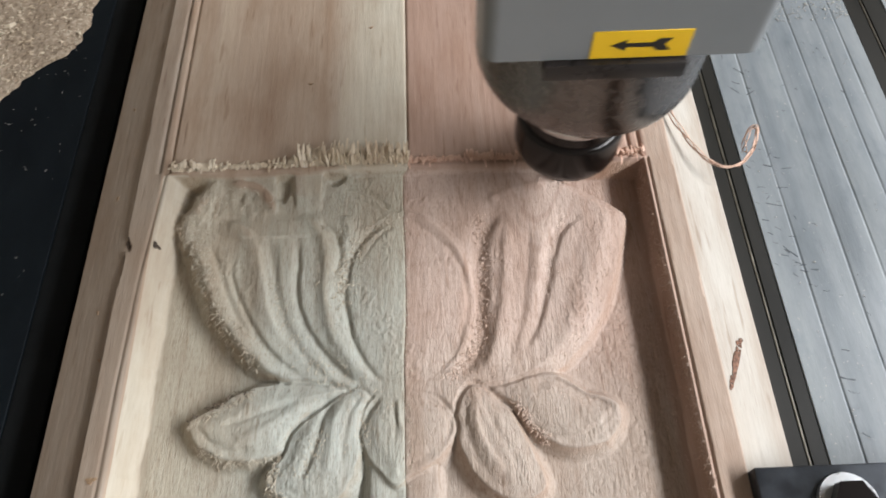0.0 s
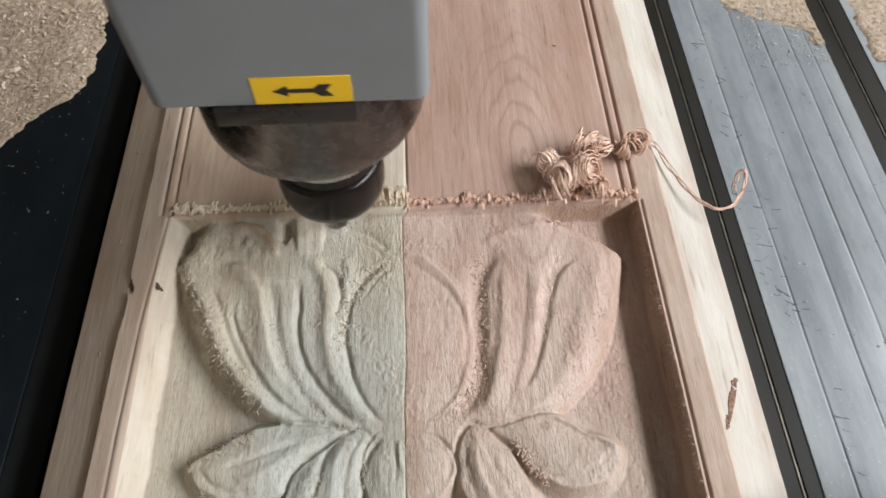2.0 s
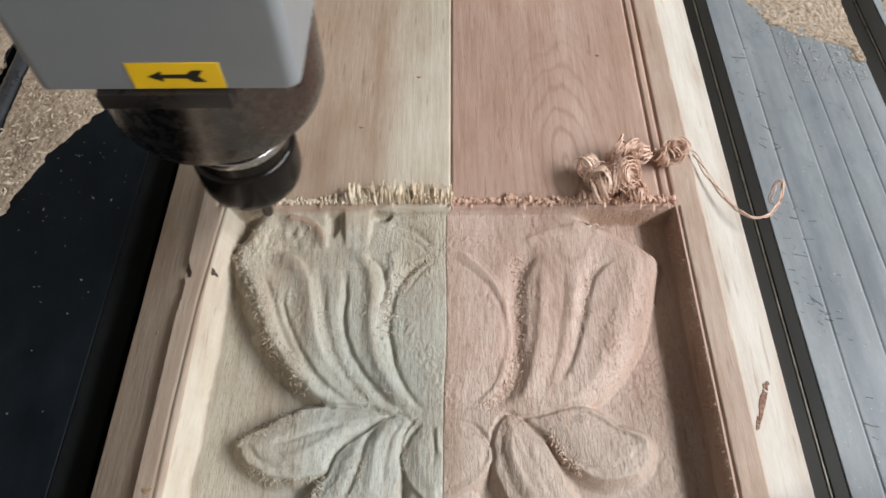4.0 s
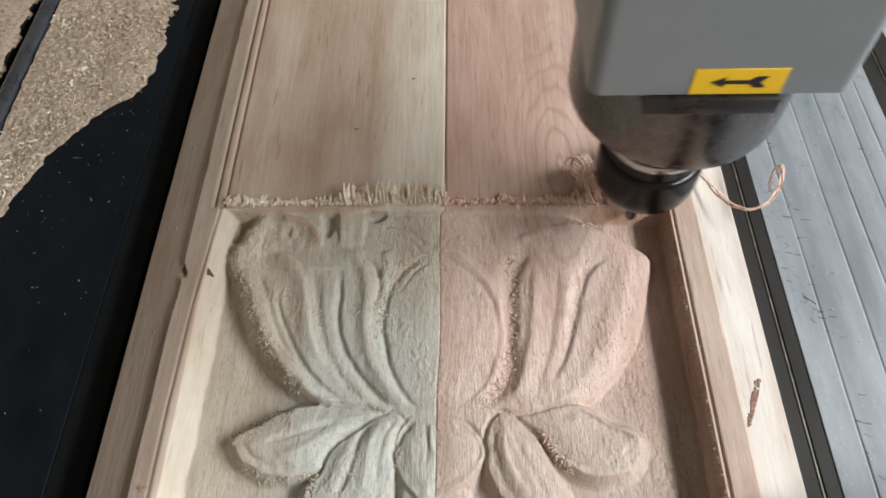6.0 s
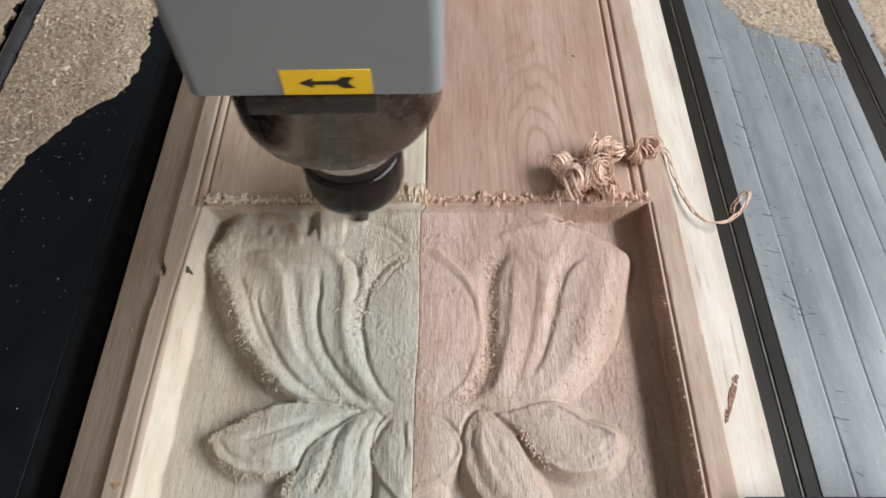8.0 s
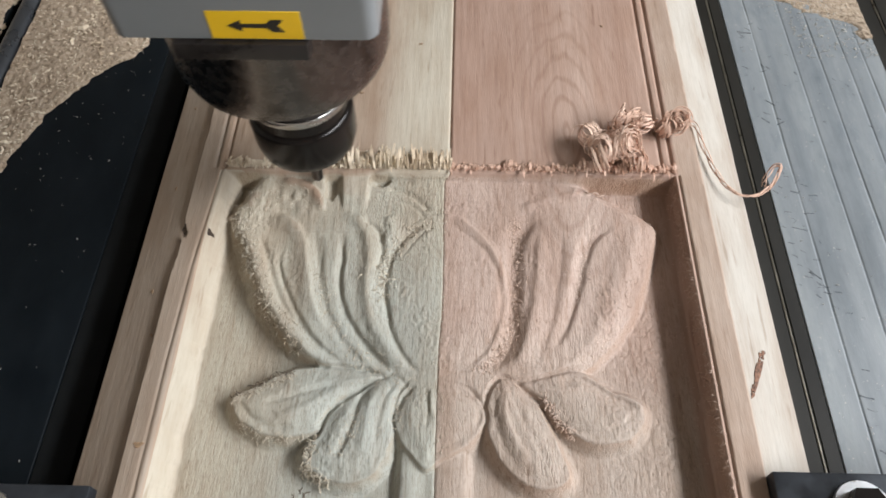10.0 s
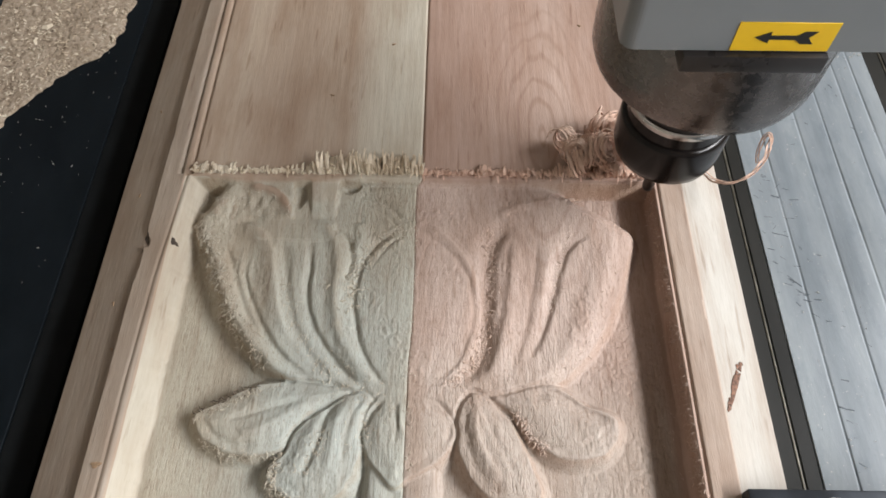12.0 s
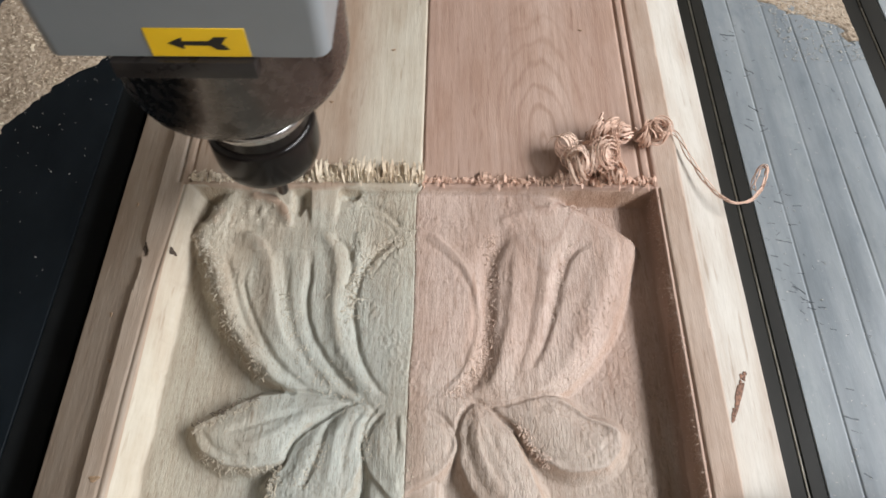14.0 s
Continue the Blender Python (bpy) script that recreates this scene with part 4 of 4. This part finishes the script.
for i, (x, y) in enumerate(((-0.150, -0.01), (-0.147, -0.075), (-0.152, 0.05), (-0.1405, -0.10), (0.093, 0.118), (-0.053, 0.058), (-0.020, 0.10))):
    blotch("fleck", x, y, 0.0006, 0.0013, 0.3 * i, KNOT, 31 + i, "")


def fibres(name, spots, material, label, seed):
    """Tiny torn fibres standing on the milled flower. spots: places along a line in mm, spread, how many, length."""
    r = random.Random(seed)
    verts, faces = [], []
    for pts, spread, n, size in spots:
        for i in range(int(n * 1.7)):
            k = r.random() * (len(pts) - 1)
            j = min(int(k), len(pts) - 2)
            f = k - j
            x = (pts[j][0] * (1 - f) + pts[j + 1][0] * f + r.gauss(0, spread)) * MM
            y = (pts[j][1] * (1 - f) + pts[j + 1][1] * f + r.gauss(0, spread)) * MM
            z = top_at(x, y)
            a, e = r.uniform(0, 6.28), r.uniform(0.05, 0.6)
            p = Vector((x, y, z - 0.0002))
            line = []
            for q in range(5):
                line.append(p.copy())
                p = p + Vector((math.cos(a) * math.cos(e), math.sin(a) * math.cos(e), math.sin(e))) * size * MM * r.uniform(0.28, 0.55)
                a += r.uniform(-0.9, 0.9)
                e -= r.uniform(0.1, 0.6)
            ribbon(verts, faces, line, size * MM * r.uniform(0.14, 0.28), 0.00018, (math.sin(a), -math.cos(a), 0.3))
    return tagged(mesh_of(name, verts, faces, material), label, "wood fibres", "", "stuff")


fibres("torn_fibres", [
    ([(-113, -27), (-106, -42), (-99, -60), (-89, -81), (-69, -104)], 2.6, 420, 1.6),
    ([(-113, -24), (-95, -12), (-70, -22)], 3.5, 80, 1.6),
    ([(-8, -30), (-24, -42), (-33, -60), (-31, -75)], 3.0, 280, 1.8),
    ([(-66, -62), (-60, -82), (-48, -100), (-35, -112)], 2.5, 160, 1.3),
    ([(-42, -108), (-14, -122), (-24, -140)], 5.0, 160, 1.1),
    ([(-97, -131), (-84, -124), (-70, -117)], 0.8, 110, 1.5),
    ([(-94, -140), (-80, -146), (-60, -146)], 0.9, 110, 1.2),
    ([(-58, -145), (-60, -160), (-50, -166)], 1.3, 130, 1.8),
    ([(-38, -135), (-48, -155)], 2.5, 70, 1.2),
    ([(-22, -128), (-21, -144)], 0.9, 50, 1.2),
    ([(-2, -20), (-2, -160)], 1.0, 110, 0.9)], TORN_PALE, "fine pale torn fibres standing on the milled petals", 21)
fibres("torn_fibres", [
    ([(36, -28), (36, -50), (34, -84), (28, -102), (15, -113)], 2.2, 560, 1.4),
    ([(78, -28), (70, -50), (65, -75)], 1.0, 160, 1.1),
    ([(94, -40), (90, -62), (82, -88), (70, -106)], 3.2, 150, 1.0),
    ([(46, -124), (52, -136), (58, -142)], 1.0, 130, 1.5),
    ([(60, -122), (85, -132)], 4.5, 60, 0.9),
    ([(40, -112), (15, -122)], 4.0, 90, 1.0),
    ([(92, -70), (105, -130)], 6.0, 120, 0.9),
    ([(121.5, 0), (121.8, -60), (121.8, -120), (122, -170)], 0.35, 420, 1.3),
    ([(114, -20), (115, -90), (115, -165)], 2.5, 70, 1.1),
    ([(77, -8), (80, -12)], 0.4, 3, 4.5)], TORN_PINK, "fine rosy torn fibres standing on the milled petals", 22)


fibres("torn_chips", [
    ([(-90, -123.5), (-83, -119.5), (-72, -115)], 0.5, 26, 1.9),
    ([(-97, -128), (-94, -126)], 0.5, 6, 1.8),
    ([(-67, -171), (-60, -168.5)], 0.4, 9, 2.0),
    ([(-63, -154), (-58, -151)], 0.6, 8, 1.6)], plain("dark_torn_wood", (0.13, 0.10, 0.075), 0.85, 0.0, 0.5, 500), "dark torn chips caught along a petal's edge", 23)


def litter(name, boxes, material, label, seed, lift=0.0003, slim=1.0, ground=None, aim=None):
    """Chips scattered flat on the bed. boxes: x0, x1, y0, y1, how many, size."""
    r = random.Random(seed)
    verts, faces = [], []
    for x0, x1, y0, y1, n, size in boxes:
        for i in range(n):
            a = r.uniform(0, 6.28) if aim is None else r.gauss(aim, 0.45)
            L = size * r.uniform(0.3, 1.0) * (1.8 if r.random() < 0.1 else 1)
            p = Vector((r.uniform(x0, x1), r.uniform(y0, y1), BED + 0.0001 + lift))
            if ground:
                edge = ground(p.y) - p.x
                if edge < 0.002:
                    continue
                p.z = BED + 0.0008 + 0.004 * (1 - math.exp(-edge / 0.03)) + r.uniform(0, 0.0006)
            d = Vector((math.cos(a), math.sin(a), 0))
            bend = Vector((-d.y, d.x, 0)) * (r.uniform(-0.3, 0.3) if aim is None else 0.0)
            ribbon(verts, faces, [p, p + d * L * 0.5 + bend * L + Vector((0, 0, lift)), p + d * L], L * r.uniform(0.15, 0.5) * slim, 0.0002, (-d.y, d.x, r.uniform(-0.3, 0.3)))
    return tagged(mesh_of(name, verts, faces, material, None, False), label, "wood chips", "", "stuff")


litter("wood_chips", [(-0.284, -0.192, -0.19, 0.20, 42, 0.0008), (-0.27, -0.192, 0.0, 0.12, 30, 0.0009), (0.186, 0.279, -0.17, 0.24, 170, 0.0009), (0.228, 0.279, 0.118, 0.20, 700, 0.0014), (0.21, 0.25, 0.16, 0.24, 260, 0.0012), (-0.25, -0.205, 0.04, 0.12, 14, 0.0009), (-0.26, -0.20, -0.05, 0.06, 9, 0.0016)], plain("dusty_chips", (0.40, 0.39, 0.36), 0.8, 0.0, 0.3, 200), "pale wood chips sprinkled on the machine bed", 5)
litter("sawdust_curls", [(-0.286, -0.20, 0.0, 0.27, 1500, 0.0022), (-0.286, -0.20, 0.0, 0.27, 800, 0.0040)], SHAVE_PALE, "small pale curls lying on the sawdust heap", 15, 0.0006, 0.9, heap_edge)
litter("scuff_marks", [(0.186, 0.200, -0.06, 0.03, 34, 0.0052), (0.188, 0.20, 0.05, 0.16, 14, 0.0060), (0.200, 0.206, -0.16, 0.16, 20, 0.0040), (0.206, 0.275, -0.16, 0.16, 40, 0.0030)], plain("dark_scuff", (0.055, 0.064, 0.075), 0.6, 0.0, 0.3, 300), "dark scuffs and nicks in the grey bed slab", 9, -0.0001, 0.42, None, -0.35)

# ---- clamps ----
def clamp(x0, x1, y1, bolt_x, label):
    t = thing("hold_down_clamp", label, "clamp", "clamps on the bed")
    part("bar", box_bm(x0, x1, y1 - 0.032, y1, -0.001, 0.007, 0.0008), CLAMP, t)
    part("washer", lathe_bm([(0.0052, 0.0072), (0.0118, 0.0072), (0.0122, 0.0078), (0.0118, 0.0092), (0.0052, 0.0092)], 48, (bolt_x, y1 - 0.0155)), ZINC, t, "bright zinc washer")
    part("bolt", lathe_bm([(0.0, -0.024), (0.0048, -0.024), (0.0048, 0.0094), (0.0085, 0.0094), (0.0085, 0.0150), (0.0, 0.0150)], 6, (bolt_x, y1 - 0.0155)), NUT, t, "dark hexagon bolt")
    part("foot", box_bm(x1 - 0.02 if x1 > 0 else x0, x1 if x1 > 0 else x0 + 0.02, y1 - 0.030, y1 - 0.002, BED, -0.001, 0.0008), CLAMP, t)


clamp(0.137, 0.235, -0.1605, 0.170, "black steel hold-down clamp on the panel's corner")
clamp(-0.235, -0.145, -0.173, -0.184, "black steel hold-down clamp on the panel's other edge")

# ---- unseen room, added for bounced light, and the machine's stand ----
tagged(part("floor", box_bm(-3, 3, -3, 3, -0.95, -0.85), CONCRETE), "unseen grey concrete floor, added to bounce light", "floor", "", "structure")
tagged(part("wall_west", box_bm(-3.1, -3.0, -3, 3, -0.85, 2.4), PLASTER), "unseen plastered wall, added to bounce light", "wall", "", "structure")
tagged(part("wall_north", box_bm(-3, 3, 3.0, 3.1, -0.85, 2.4), PLASTER), "unseen plastered wall, added to bounce light", "wall", "", "structure")
tagged(part("wall_south", box_bm(-3, 3, -3.1, -3.0, -0.85, 2.4), PLASTER), "unseen plastered wall, added to bounce light", "wall", "", "structure")
tagged(part("ceiling", box_bm(-3, 1.45, -3, 3, 2.4, 2.5), PLASTER), "unseen ceiling, added to close off the sky and bounce light", "ceiling", "", "structure")


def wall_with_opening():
    """An unseen wall beside the machine, added with one big opening to shape the side light."""
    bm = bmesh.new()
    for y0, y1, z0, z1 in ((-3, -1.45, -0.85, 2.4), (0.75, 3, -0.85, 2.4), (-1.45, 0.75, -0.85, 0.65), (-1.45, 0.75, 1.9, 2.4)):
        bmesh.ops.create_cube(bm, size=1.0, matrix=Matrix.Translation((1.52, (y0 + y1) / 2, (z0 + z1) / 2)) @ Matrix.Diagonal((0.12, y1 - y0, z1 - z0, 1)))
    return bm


tagged(part("wall_east", wall_with_opening(), PLASTER, None, "", False), "unseen plastered wall, added with an opening for the side lamp", "wall", "", "structure")
tagged(part("table_frame", box_bm(-0.6, 0.6, -0.58, 0.88, -0.85, -0.085), SLOT), "dark steel machine stand", "machine base", "", "structure")


# ---- what moves ----
SPINDLE = [
    (0, 0.078, 0.130), (0.2, 0.098, 0.129), (0.5, 0.117, 0.139), (0.7, 0.120, 0.136), (0.9, 0.107, 0.135), (1, 0.088, 0.132), (1.2, 0.072, 0.129), (1.3, 0.066, 0.134),
    (1.5, 0.045, 0.140), (1.7, 0.013, 0.138), (1.8, -0.003, 0.136), (2, -0.034, 0.138), (2.2, -0.043, 0.143), (2.3, -0.049, 0.144), (2.5, -0.061, 0.143), (2.7, -0.079, 0.141),
    (2.8, -0.097, 0.140), (3, -0.110, 0.137), (3.2, -0.113, 0.138), (3.3, -0.116, 0.143), (3.5, -0.120, 0.145), (3.7, -0.121, 0.137), (3.8, -0.116, 0.138), (4, -0.099, 0.144),
    (4.2, -0.074, 0.144), (4.85, -0.039, 0.137), (5.35, 0.028, 0.141), (5.85, 0.080, 0.137), (6.15, 0.113, 0.141), (6.3, 0.110, 0.143), (6.5, 0.113, 0.136), (6.7, 0.104, 0.129),
    (6.8, 0.084, 0.130), (7, 0.077, 0.137), (7.2, 0.057, 0.140), (7.6, 0.020, 0.141), (8, -0.034, 0.137), (8.5, -0.070, 0.141), (9, -0.113, 0.138), (9.5, -0.110, 0.135),
    (9.7, -0.105, 0.148), (9.8, -0.094, 0.146), (10, -0.071, 0.142), (10.2, -0.057, 0.143), (10.3, -0.053, 0.141), (10.5, -0.039, 0.134), (10.7, -0.027, 0.137), (10.8, -0.013, 0.137),
    (11, 0.028, 0.142), (11.2, 0.062, 0.143), (11.3, 0.071, 0.142), (11.5, 0.078, 0.133), (11.7, 0.107, 0.131), (11.8, 0.110, 0.134), (12, 0.118, 0.143), (12.2, 0.112, 0.137),
    (12.3, 0.106, 0.134), (12.5, 0.079, 0.133), (12.7, 0.073, 0.136), (12.8, 0.064, 0.137), (13, 0.026, 0.143), (13.2, -0.017, 0.144), (13.3, -0.030, 0.142), (13.5, -0.039, 0.135),
    (13.7, -0.049, 0.143), (13.8, -0.055, 0.146), (14, -0.072, 0.143),
]


def motions():
    walk(spindle, [(t, pose(x, AXIS_Y, z - 0.1424)) for t, x, z in SPINDLE])
    walk(strand, [(t, pose(0.137, 0.036, 0.002, 0, a, b)) for t, a, b in ((0.0, -3, 1), (0.5, -30, 5), (0.7, -34, 3), (1.0, -6, -5), (1.2, 0, -11), (1.5, 0, 1), (2.0, 0, 3), (4.2, 0, 3), (5.8, -6, 1), (6.2, -26, 2), (6.6, -8, -4), (7.2, 0, -11), (9.3, 0, -8), (11.5, -2, -5), (11.8, -10, -3), (12.0, -32, -4), (12.3, -6, -5), (12.6, 0, -3), (14.0, 0, 1))])


motions()
